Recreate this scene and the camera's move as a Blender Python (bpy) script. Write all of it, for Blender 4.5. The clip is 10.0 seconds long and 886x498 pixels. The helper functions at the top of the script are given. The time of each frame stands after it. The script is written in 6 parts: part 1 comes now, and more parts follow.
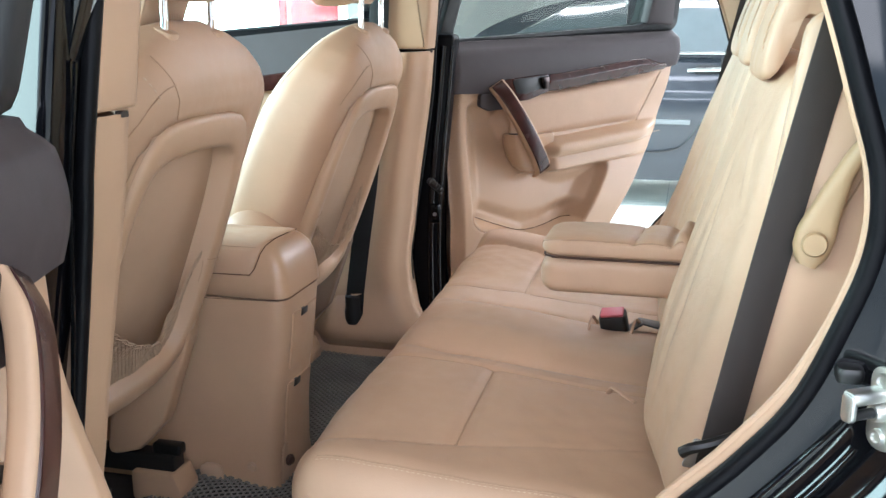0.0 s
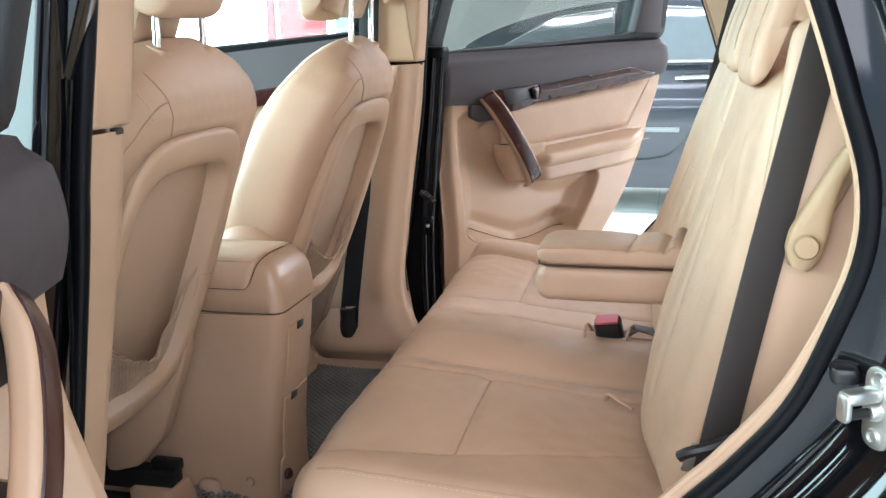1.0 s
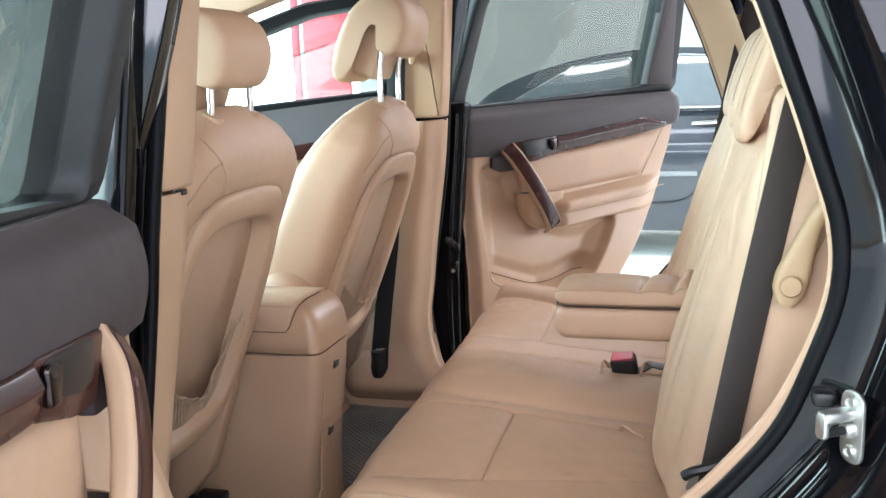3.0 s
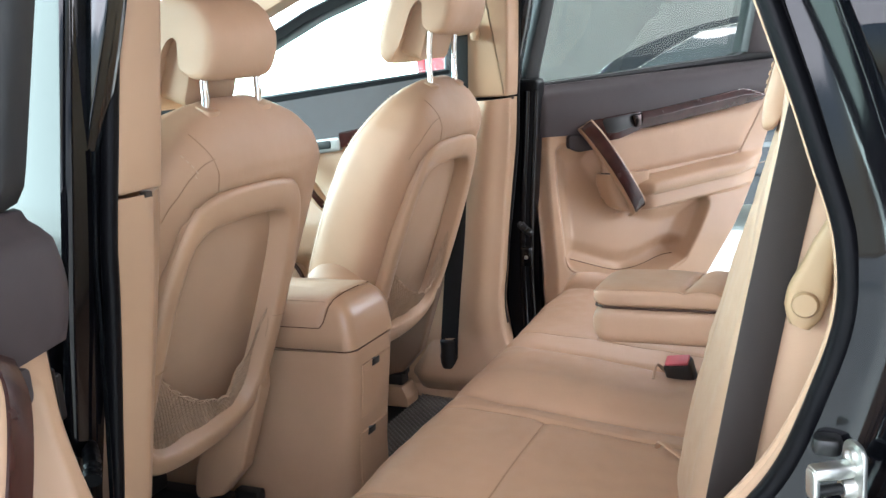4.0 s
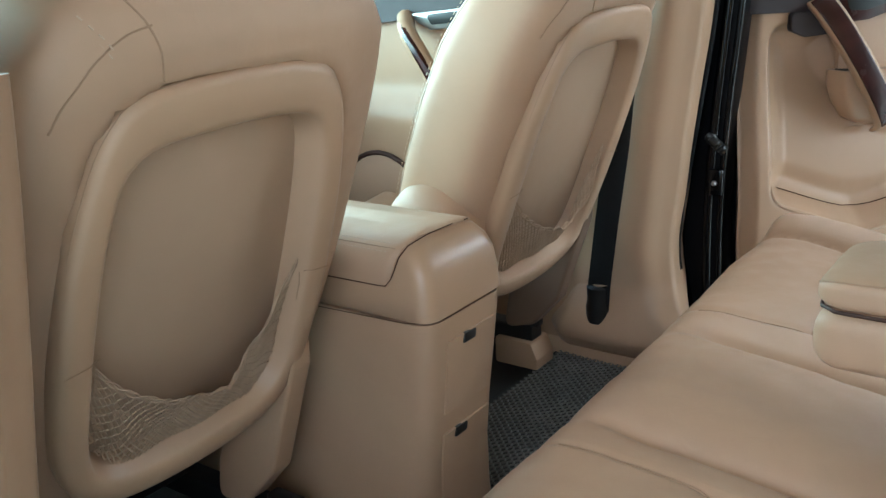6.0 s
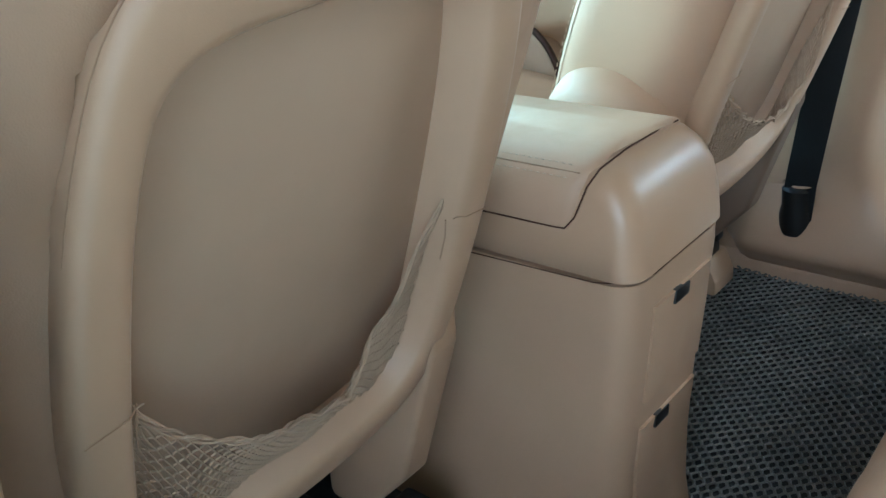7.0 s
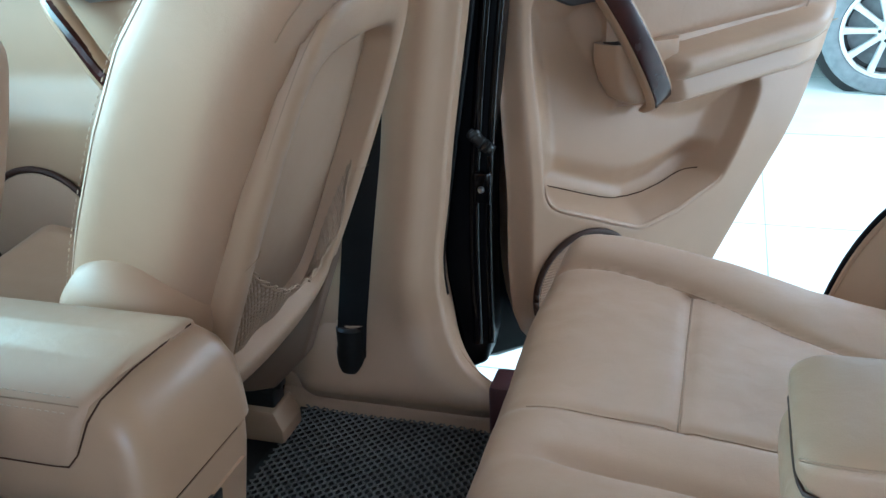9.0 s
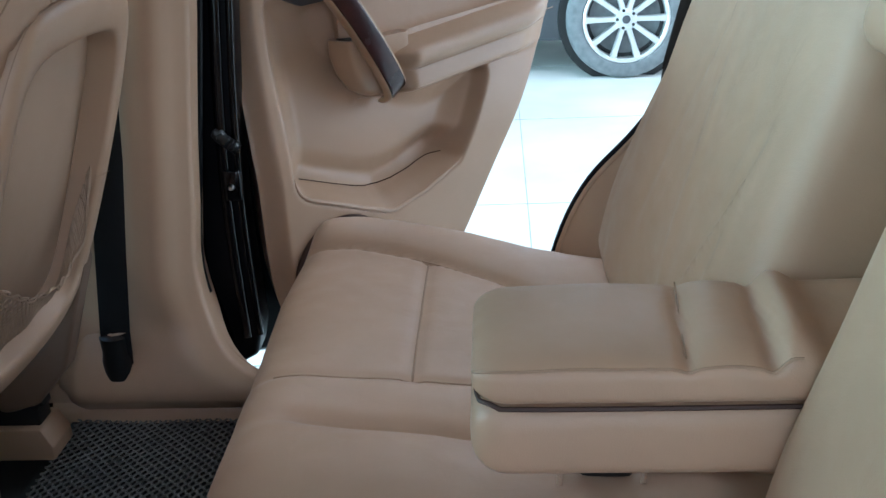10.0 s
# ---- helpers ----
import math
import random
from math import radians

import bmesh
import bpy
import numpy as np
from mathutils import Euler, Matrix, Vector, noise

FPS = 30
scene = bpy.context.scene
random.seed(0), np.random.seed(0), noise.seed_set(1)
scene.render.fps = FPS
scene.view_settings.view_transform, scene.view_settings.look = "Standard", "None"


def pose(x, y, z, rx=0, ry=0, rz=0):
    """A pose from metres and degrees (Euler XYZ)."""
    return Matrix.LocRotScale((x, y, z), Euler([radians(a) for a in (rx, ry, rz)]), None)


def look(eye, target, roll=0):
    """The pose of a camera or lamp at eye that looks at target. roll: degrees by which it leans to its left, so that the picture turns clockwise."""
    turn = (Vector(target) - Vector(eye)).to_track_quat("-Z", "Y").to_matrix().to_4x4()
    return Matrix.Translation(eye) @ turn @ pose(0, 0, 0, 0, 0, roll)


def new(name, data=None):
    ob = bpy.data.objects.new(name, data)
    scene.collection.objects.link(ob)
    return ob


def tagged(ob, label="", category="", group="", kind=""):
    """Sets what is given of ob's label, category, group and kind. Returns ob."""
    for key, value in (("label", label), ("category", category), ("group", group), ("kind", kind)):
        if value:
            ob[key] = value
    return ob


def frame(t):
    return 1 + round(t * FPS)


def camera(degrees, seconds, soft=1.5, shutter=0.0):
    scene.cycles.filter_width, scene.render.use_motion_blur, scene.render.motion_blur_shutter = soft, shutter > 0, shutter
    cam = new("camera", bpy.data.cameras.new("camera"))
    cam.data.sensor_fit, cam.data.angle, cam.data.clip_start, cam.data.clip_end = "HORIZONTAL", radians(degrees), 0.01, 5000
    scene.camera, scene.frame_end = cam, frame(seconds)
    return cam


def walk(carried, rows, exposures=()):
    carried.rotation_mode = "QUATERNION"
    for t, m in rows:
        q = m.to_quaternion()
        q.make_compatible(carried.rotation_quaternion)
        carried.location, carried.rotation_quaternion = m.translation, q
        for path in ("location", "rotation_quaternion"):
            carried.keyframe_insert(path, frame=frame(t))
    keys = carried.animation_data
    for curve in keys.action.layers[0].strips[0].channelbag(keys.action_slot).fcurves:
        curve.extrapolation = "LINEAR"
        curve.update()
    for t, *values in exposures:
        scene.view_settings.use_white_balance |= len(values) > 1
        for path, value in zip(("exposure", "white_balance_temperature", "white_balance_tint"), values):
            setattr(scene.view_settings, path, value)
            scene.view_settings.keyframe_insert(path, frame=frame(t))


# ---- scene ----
cam = camera(50.2, 10.0)
PATH = [
    (0, (0.015, -1.703, 1.298), (-0.471, 0.177, 0.819), -0.1),
    (0.5, (0.018, -1.702, 1.294), (-0.455, 0.187, 0.837), -0.8),
    (1, (0.013, -1.712, 1.298), (-0.458, 0.178, 0.843), -1.1),
    (1.5, (-0.02, -1.755, 1.308), (-0.481, 0.141, 0.871), -0.9),
    (2, (-0.004, -1.825, 1.321), (-0.483, 0.078, 0.934), -0.9),
    (2.2, (0.02, -1.868, 1.315), (-0.493, 0.031, 0.954), -0.8),
    (3.5, (0.069, -1.792, 1.338), (-0.491, 0.093, 0.973), -3.8),
    (4, (0.213, -1.65, 1.339), (-0.604, 0.13, 0.931), -4.0),
    (4.5, (0.316, -1.558, 1.339), (-0.676, 0.108, 0.851), -3.9),
    (5, (0.271, -1.424, 1.314), (-0.804, 0.176, 0.781), -3.1),
    (5.2, (0.226, -1.35, 1.309), (-0.857, 0.246, 0.778), -2.4),
    (6.3, (-0.091, -0.918, 1.242), (-1.258, 0.554, 0.555), -5.0),
    (6.5, (-0.167, -0.863, 1.234), (-1.352, 0.566, 0.49), -6.0),
    (7, (-0.332, -0.752, 1.192), (-1.555, 0.565, 0.315), -6.7),
    (7.5, (-0.385, -0.669, 1.2), (-1.527, 0.702, 0.297), -6.9),
    (8, (-0.362, -0.614, 1.228), (-1.329, 0.901, 0.351), -5.1),
    (8.5, (-0.331, -0.612, 1.261), (-1.107, 1.032, 0.426), -3.6),
    (9, (-0.284, -0.637, 1.28), (-0.825, 1.123, 0.501), -2.2),
    (9.5, (-0.249, -0.662, 1.292), (-0.521, 1.182, 0.566), -1.9),
    (10, (-0.192, -0.711, 1.278), (-0.322, 1.124, 0.494), -3.0),
]
walk(cam, [(t, look(eye, target, roll)) for t, eye, target, roll in PATH],
     [(0.0, 1.24, 5800, 13), (5.0, 1.16, 5950, 16), (6.5, 0.90, 5000, -5), (7.0, 1.19, 4800, -5), (7.5, 1.66, 4700, -4), (8.0, 1.54, 4450, -5), (8.5, 0.90, 4500, -4), (9.0, 0.69, 4800, 0), (9.5, 0.55, 5050, 4), (10.0, 0.35, 5000, 5)])

# ---- world, sun and large lights ----
world = bpy.data.worlds.new("sky")
scene.world = world
world.use_nodes = True
wn = world.node_tree.nodes
sky = wn.new("ShaderNodeTexSky")
sky.sky_type = "NISHITA"
sky.sun_disc = False
sky.sun_elevation, sky.sun_rotation = radians(55), radians(250)
wn["Background"].inputs[1].default_value = 0.15
world.node_tree.links.new(sky.outputs[0], wn["Background"].inputs[0])


def lamp(name, kind, matrix, power, size=(1, 1), colour=(1, 1, 1)):
    data = bpy.data.lights.new(name, kind)
    data.energy, data.color = power, colour
    if kind == "AREA":
        data.shape, data.size, data.size_y = "RECTANGLE", size[0], size[1]
    ob = new(name, data)
    ob.matrix_world = matrix
    return ob


sun = lamp("sun", "SUN", look((-6, 5, 10), (0, 0, 0)), 2.5, colour=(1, 0.95, 0.88))
sun.data.angle = radians(0.5)
lamp("opening_light_front", "AREA", look((-5.6, 0.5, 2.0), (0, 0.2, 0.9)), 155, (8, 2.6), (0.52, 0.92, 1.02))
lamp("opening_light_side", "AREA", look((0.4, -5.0, 3.0), (0, 0.1, 0.6)), 170, (7, 2.2), (1.0, 0.96, 0.91))
lamp("opening_light_corner", "AREA", look((-4.0, -4.2, 2.4), (-0.4, 0.2, 0.9)), 30, (4, 2.4), (0.62, 0.94, 1.0))
lamp("opening_light_rear", "AREA", look((7.5, 1.6, 2.2), (0, 0.8, 0.7)), 315, (8, 2.6), (1.0, 0.99, 0.95))
# fill lamp added before the closed far wall, to brighten the floors
lamp("opening_light_far", "AREA", look((2.2, 8.6, 3.4), (0.2, 1.0, 0.5)), 220, (7, 1.6), (0.97, 1.0, 1.0))


# ---- materials ----
def material(name, colour, rough=0.5, metal=0.0, grain=0.0, grain_scale=900.0, blotch=0.08, blotch_scale=6.0, coat=0.0,
             sheen=0.0, wear=0.0, spec=0.5, voronoi=False, wrinkle=0.0):
    """A node material: base colour with slow blotches and fine grain, grain relief, and uneven gloss."""
    m = bpy.data.materials.new(name)
    m.use_nodes = True
    n, l = m.node_tree.nodes, m.node_tree.links
    b = n["Principled BSDF"]
    b.inputs["Metallic"].default_value = metal
    b.inputs["Coat Weight"].default_value = coat
    b.inputs["Coat Roughness"].default_value = 0.06
    b.inputs["Sheen Weight"].default_value = sheen
    b.inputs["Specular IOR Level"].default_value = spec
    geo = n.new("ShaderNodeTexCoord")
    big = n.new("ShaderNodeTexNoise")
    big.inputs["Scale"].default_value, big.inputs["Detail"].default_value = blotch_scale, 5
    l.new(geo.outputs["Object"], big.inputs["Vector"])
    ramp = n.new("ShaderNodeMapRange")
    ramp.inputs["From Min"].default_value, ramp.inputs["From Max"].default_value = 0.3, 0.7
    ramp.inputs["To Min"].default_value, ramp.inputs["To Max"].default_value = 1 - blotch, 1 + blotch * 0.6
    l.new(big.outputs["Fac"], ramp.inputs["Value"])
    mul = n.new("ShaderNodeMix")
    mul.data_type, mul.blend_type = "RGBA", "MULTIPLY"
    mul.inputs["Factor"].default_value = 1
    mul.inputs["A"].default_value = (*colour, 1)
    l.new(ramp.outputs["Result"], mul.inputs["B"])
    l.new(mul.outputs["Result"], b.inputs["Base Color"])
    rr = n.new("ShaderNodeMapRange")
    rr.inputs["To Min"].default_value, rr.inputs["To Max"].default_value = max(0.02, rough - 0.06 - wear), min(1, rough + 0.08 + wear)
    mid = n.new("ShaderNodeTexNoise")
    mid.inputs["Scale"].default_value, mid.inputs["Detail"].default_value = 35, 6
    l.new(geo.outputs["Object"], mid.inputs["Vector"])
    l.new(mid.outputs["Fac"], rr.inputs["Value"])
    l.new(rr.outputs["Result"], b.inputs["Roughness"])
    if grain:
        if voronoi:
            g = n.new("ShaderNodeTexVoronoi")
            g.feature = "DISTANCE_TO_EDGE"
            out = g.outputs["Distance"]
        else:
            g = n.new("ShaderNodeTexNoise")
            g.inputs["Detail"].default_value = 3
            out = g.outputs["Fac"]
        g.inputs["Scale"].default_value = grain_scale
        l.new(geo.outputs["Object"], g.inputs["Vector"])
        bump = n.new("ShaderNodeBump")
        bump.inputs["Strength"].default_value = grain
        bump.inputs["Distance"].default_value = 0.001
        l.new(out, bump.inputs["Height"])
        l.new(bump.outputs["Normal"], b.inputs["Normal"])
        if wrinkle:
            wr = n.new("ShaderNodeTexNoise")
            wr.inputs["Scale"].default_value, wr.inputs["Detail"].default_value, wr.inputs["Distortion"].default_value = 28, 4, 0.8
            l.new(geo.outputs["Object"], wr.inputs["Vector"])
            b2 = n.new("ShaderNodeBump")
            b2.inputs["Strength"].default_value, b2.inputs["Distance"].default_value = wrinkle, 0.006
            l.new(wr.outputs["Fac"], b2.inputs["Height"])
            l.new(b2.outputs["Normal"], bump.inputs["Normal"])
    return m


LEATHER = material("tan_leather", (0.435, 0.280, 0.180), 0.52, grain=0.16, grain_scale=520, blotch=0.12, blotch_scale=4, voronoi=True, wear=0.08, wrinkle=0.16, spec=0.5)
PLASTIC = material("tan_plastic", (0.420, 0.270, 0.168), 0.43, grain=0.16, grain_scale=1400, blotch=0.07, wrinkle=0.05)
PANEL = material("grey_tan_panel", (0.41, 0.274, 0.180), 0.62, grain=0.18, grain_scale=1800, blotch=0.05)
SEAM = material("tan_seam", (0.32, 0.20, 0.12), 0.6, blotch=0.1)
THREAD = material("cream_thread", (0.50, 0.37, 0.26), 0.7, blotch=0.1)
THREAD_TAN = material("tan_thread", (0.50, 0.38, 0.25), 0.7, blotch=0.1)
DEEP_SEAM = material("brown_gap", (0.060, 0.030, 0.020), 0.8, blotch=0.1, spec=0.05)
GAP = material("dark_gap", (0.035, 0.024, 0.017), 0.8, blotch=0.05)
PLUM = material("dark_plum_plastic", (0.046, 0.037, 0.039), 0.58, grain=0.15, grain_scale=1600, blotch=0.06, spec=0.35)
WOOD = material("gloss_wood", (0.036, 0.011, 0.009), 0.24, blotch=0.35, blotch_scale=22, coat=0.15, spec=0.3)
BLACK_PAINT = material("black_paint", (0.003, 0.003, 0.004), 0.05, coat=0.2, blotch=0.05, spec=0.26)
GLOSS_BLACK = material("gloss_black_panel", (0.004, 0.005, 0.006), 0.06, coat=0.5, blotch=0.02, spec=0.4)
FRAME_GREY = material("grey_frame_plastic", (0.020, 0.021, 0.022), 0.5, grain=0.1, grain_scale=1600, blotch=0.06, spec=0.35)
RUBBER = material("black_rubber", (0.004, 0.004, 0.005), 0.34, blotch=0.1, spec=0.1)
BLACK = material("black_plastic", (0.007, 0.007, 0.007), 0.4, blotch=0.1)
CHROME = material("chrome", (0.82, 0.82, 0.82), 0.12, metal=1, blotch=0.04)
DARK_CHROME = material("dark_chrome", (0.06, 0.048, 0.046), 0.25, metal=1, blotch=0.1)
ZINC = material("bright_zinc", (0.58, 0.58, 0.55), 0.36, metal=1, blotch=0.14, blotch_scale=60)
STEEL = material("zinc_steel", (0.36, 0.36, 0.35), 0.42, metal=1, blotch=0.12, blotch_scale=40)
WEBBING = material("grey_webbing", (0.031, 0.0255, 0.023), 0.7, grain=0.5, grain_scale=900, blotch=0.08, sheen=0.1, spec=0.3)
WEBBING_DARK = material("black_webbing", (0.006, 0.006, 0.0065), 0.55, grain=0.5, grain_scale=900, blotch=0.08, spec=0.3)
MAT_BASE = material("mat_underside", (0.022, 0.023, 0.023), 0.7, blotch=0.2)
MAT_COIL = material("mat_coil", (0.138, 0.126, 0.110), 0.42, blotch=0.35, blotch_scale=9, spec=0.4)
CARPET = material("carpet", (0.03, 0.028, 0.027), 0.95, grain=0.8, grain_scale=500, blotch=0.2)
RED = material("red_button", (0.52, 0.10, 0.12), 0.35, blotch=0.1)
NET = material("net_cord", (0.36, 0.245, 0.158), 0.75, grain=0.4, grain_scale=1500, blotch=0.15, blotch_scale=60)
MAROON = material("maroon_plastic", (0.07, 0.022, 0.024), 0.5, blotch=0.1)
CONCRETE = material("pale_concrete", (0.80, 0.78, 0.73), 0.5, grain=0.3, grain_scale=120, blotch=0.18, blotch_scale=1.4)
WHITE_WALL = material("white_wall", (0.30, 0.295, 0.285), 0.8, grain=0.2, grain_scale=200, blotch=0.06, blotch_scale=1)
RED_PAINT = material("red_board", (0.55, 0.035, 0.05), 0.45, blotch=0.08)
GREY_PAINT = material("grey_board", (0.35, 0.35, 0.36), 0.5, blotch=0.08)
CAR_DARK = material("dark_blue_paint", (0.030, 0.034, 0.042), 0.18, coat=1.0, blotch=0.06)
CAR_STRIP = material("grey_strip", (0.16, 0.165, 0.17), 0.4, blotch=0.08)
ALLOY = material("silver_alloy", (0.70, 0.69, 0.67), 0.3, metal=0.6, blotch=0.08, blotch_scale=30)
TYRE = material("tyre_rubber", (0.17, 0.175, 0.18), 0.8, grain=0.3, grain_scale=300, blotch=0.25, blotch_scale=20)
FOLIAGE = material("foliage", (0.07, 0.13, 0.035), 0.6, blotch=0.5, blotch_scale=3)
BARK = material("bark", (0.12, 0.09, 0.06), 0.9, grain=0.8, grain_scale=60, blotch=0.3)
# tan plastic with the shade under the passenger seat put into its colour
SHADED_TAN = material("shaded_tan_plastic", (0.16, 0.10, 0.065), 0.5, grain=0.1, grain_scale=1400, blotch=0.08)
YELLOW = material("yellow_cable", (0.6, 0.42, 0.04), 0.5, blotch=0.1)
NYLON = material("white_nylon", (0.62, 0.61, 0.58), 0.45, blotch=0.05)
RING = material("brown_ring", (0.05, 0.024, 0.016), 0.5, blotch=0.1, spec=0.25)
GAUZE = material("speaker_grille", (0.46, 0.31, 0.21), 0.6, grain=0.25, grain_scale=700, blotch=0.05)


def glass(name, tint, rough=0.0):
    m = bpy.data.materials.new(name)
    m.use_nodes = True
    n, l = m.node_tree.nodes, m.node_tree.links
    n.remove(n["Principled BSDF"])
    clear, shine = n.new("ShaderNodeBsdfTransparent"), n.new("ShaderNodeBsdfGlossy")
    mix, facing = n.new("ShaderNodeMixShader"), n.new("ShaderNodeLayerWeight")
    power, gain = n.new("ShaderNodeMath"), n.new("ShaderNodeMath")
    power.operation, gain.operation = "POWER", "MULTIPLY_ADD"
    power.inputs[1].default_value = 4.0
    gain.inputs[1].default_value, gain.inputs[2].default_value = 0.7, 0.035
    facing.inputs[0].default_value = 0.5
    l.new(facing.outputs["Facing"], power.inputs[0])
    l.new(power.outputs[0], gain.inputs[0])
    l.new(gain.outputs[0], mix.inputs[0])
    clear.inputs[0].default_value = (*tint, 1)
    shine.inputs["Roughness"].default_value = 0.02
    l.new(clear.outputs[0], mix.inputs[1])
    l.new(shine.outputs[0], mix.inputs[2])
    l.new(mix.outputs[0], n["Material Output"].inputs[0])
    return m


GLASS = glass("window_glass", (0.80, 0.86, 0.85))
GLASS_TINT = glass("privacy_glass", (0.56, 0.575, 0.56))
GLASS_DARK = glass("tinted_glass", (0.10, 0.12, 0.13))


# ---- mesh helpers ----
class Shape:
    """Vertices and faces, collected in metres."""

    def __init__(self, verts=(), faces=()):
        self.v, self.f = [tuple(p) for p in verts], [tuple(q) for q in faces]

    def add(self, other):
        k = len(self.v)
        self.v += other.v
        self.f += [tuple(i + k for i in q) for q in other.f]
        return self

    def moved(self, m):
        return Shape([tuple(m @ Vector(p)) for p in self.v], self.f)


def mirror(shape, side):
    return shape if side > 0 else Shape([(x, -y, z) for x, y, z in shape.v], shape.f)


def thing(name, label, category, group="", base=(0, 0, 0), kind=""):
    ob = new(name)
    ob.empty_display_size = 0.05
    ob.matrix_world = Matrix.Translation(base)
    return tagged(ob, label, category, group, kind)


def mesh_of(name, shape, mat, angle=38):
    me = bpy.data.meshes.new(name)
    me.from_pydata(shape.v, [], shape.f)
    bm = bmesh.new()
    bm.from_mesh(me)
    bmesh.ops.remove_doubles(bm, verts=bm.verts, dist=1e-5)
    bmesh.ops.recalc_face_normals(bm, faces=bm.faces)
    bm.to_mesh(me)
    bm.free()
    me.materials.append(mat)
    me.polygons.foreach_set("use_smooth", [True] * len(me.polygons))
    me.set_sharp_from_angle(angle=radians(angle))
    return me


def part(name, shape, mat, parent=None, label="", angle=38, kind=""):
    """One mesh in world metres, under a thing or a part."""
    ob = new(name, mesh_of(name, shape, mat, angle))
    if parent is not None:
        ob.parent = parent
        top = parent
        while top.parent:
            top = top.parent
        ob.matrix_parent_inverse = Matrix.Translation(-top.matrix_basis.translation) if parent == top else Matrix.Identity(4)
    return tagged(ob, label, kind=kind)


def lerp_table(table):
    xs, ys = zip(*table)
    return lambda x: float(np.interp(x, xs, ys))


def smooth(a, b, x):
    t = min(1.0, max(0.0, (x - a) / (b - a)))
    return t * t * (3 - 2 * t)


def curve(points, n, closed=False):
    """Catmull-Rom through the points, n points at even length."""
    p = np.array(points, float)
    if closed:
        p = np.vstack([p[-1], p, p[0], p[1]])
    else:
        p = np.vstack([2 * p[0] - p[1], p, 2 * p[-1] - p[-2]])
    out = []
    for i in range(1, len(p) - 2):
        for t in np.linspace(0, 1, 12, endpoint=False):
            a, b, c, d = p[i - 1], p[i], p[i + 1], p[i + 2]
            out.append(0.5 * (2 * b + (c - a) * t + (2 * a - 5 * b + 4 * c - d) * t * t + (3 * b - a - 3 * c + d) * t ** 3))
    out.append(p[-2])
    return even(out, n)


def even(points, n):
    p = np.array(points, float)
    s = np.concatenate([[0], np.cumsum(np.linalg.norm(np.diff(p, axis=0), axis=1))])
    u = np.linspace(0, s[-1], n)
    return np.stack([np.interp(u, s, p[:, k]) for k in range(p.shape[1])], axis=1)


def rounded(points, r, seg=5):
    """A closed 2D polygon with rounded corners; a third number of a point is its own radius."""
    pts = [Vector(p[:2]) for p in points]
    rad = [p[2] if len(p) > 2 else r for p in points]
    out = []
    for i, p in enumerate(pts):
        a, b = pts[i - 1] - p, pts[(i + 1) % len(pts)] - p
        la, lb = a.length, b.length
        a, b = a / la, b / lb
        half = math.acos(max(-1, min(1, a.dot(b)))) / 2
        if rad[i] < 1e-5 or half > 1.55:
            out.append(tuple(p))
            continue
        d = min(rad[i] / math.tan(half), la * 0.49, lb * 0.49)
        p0, p1 = p + a * d, p + b * d
        for k in range(seg + 1):
            t = k / seg
            out.append(tuple(p0 * (1 - t) ** 2 + p * 2 * t * (1 - t) + p1 * t * t))
    return out


def inset(poly, d):
    p = np.array(poly, float)
    q, r = np.roll(p, 1, axis=0), np.roll(p, -1, axis=0)
    e = r - q
    n = np.stack([-e[:, 1], e[:, 0]], axis=1)
    n /= np.maximum(np.linalg.norm(n, axis=1, keepdims=True), 1e-9)
    area = 0.5 * np.sum(p[:, 0] * r[:, 1] - r[:, 0] * p[:, 1])
    return p + n * d * (1 if area > 0 else -1)


def loft(rings, closed=True, caps=True):
    k = len(rings[0])
    v = [tuple(map(float, p)) for ring in rings for p in ring]
    f = []
    for i in range(len(rings) - 1):
        for j in range(k if closed else k - 1):
            a, b = i * k + j, i * k + (j + 1) % k
            f.append((a, b, b + k, a + k))
    if caps:
        f += [tuple(range(k)), tuple(range((len(rings) - 1) * k, len(rings) * k))]
    return Shape(v, f)


def slab(poly, w0, w1, place, bev=0.003, steps=2):
    """A plate with rounded edges: a 2D outline from w0 to w1, put in space by place(u, v, w)."""
    rings = []
    sign = 1 if w1 > w0 else -1
    for w, d in [(w0, bev), *[(w0 + sign * bev * (1 - math.cos(math.pi / 2 * k / steps)), bev * (1 - math.sin(math.pi / 2 * k / steps))) for k in range(1, steps + 1)],
                 *[(w1 - sign * bev * (1 - math.sin(math.pi / 2 * k / steps)), bev * (1 - math.cos(math.pi / 2 * k / steps))) for k in range(0, steps + 1)]]:
        rings.append([place(u, v, w) for u, v in inset(poly, d)])
    return loft(rings)


def sheet(nu, nv, fn, depth=None):
    """A surface fn(s, t) over the unit square; depth(s, t) gives the matching point of its back."""
    v = [tuple(map(float, fn(i / (nu - 1), j / (nv - 1)))) for i in range(nu) for j in range(nv)]
    f = [(i * nv + j, i * nv + j + 1, (i + 1) * nv + j + 1, (i + 1) * nv + j) for i in range(nu - 1) for j in range(nv - 1)]
    if depth:
        k = len(v)
        v += [tuple(map(float, depth(i / (nu - 1), j / (nv - 1)))) for i in range(nu) for j in range(nv)]
        f += [tuple(reversed([a + k for a in q])) for q in f]
        rim = [i * nv for i in range(nu)] + [(nu - 1) * nv + j for j in range(1, nv)] + [i * nv + nv - 1 for i in range(nu - 2, -1, -1)] + [j for j in range(nv - 2, 0, -1)]
        f += [(rim[i], rim[(i + 1) % len(rim)], rim[(i + 1) % len(rim)] + k, rim[i] + k) for i in range(len(rim))]
    return Shape(v, f)


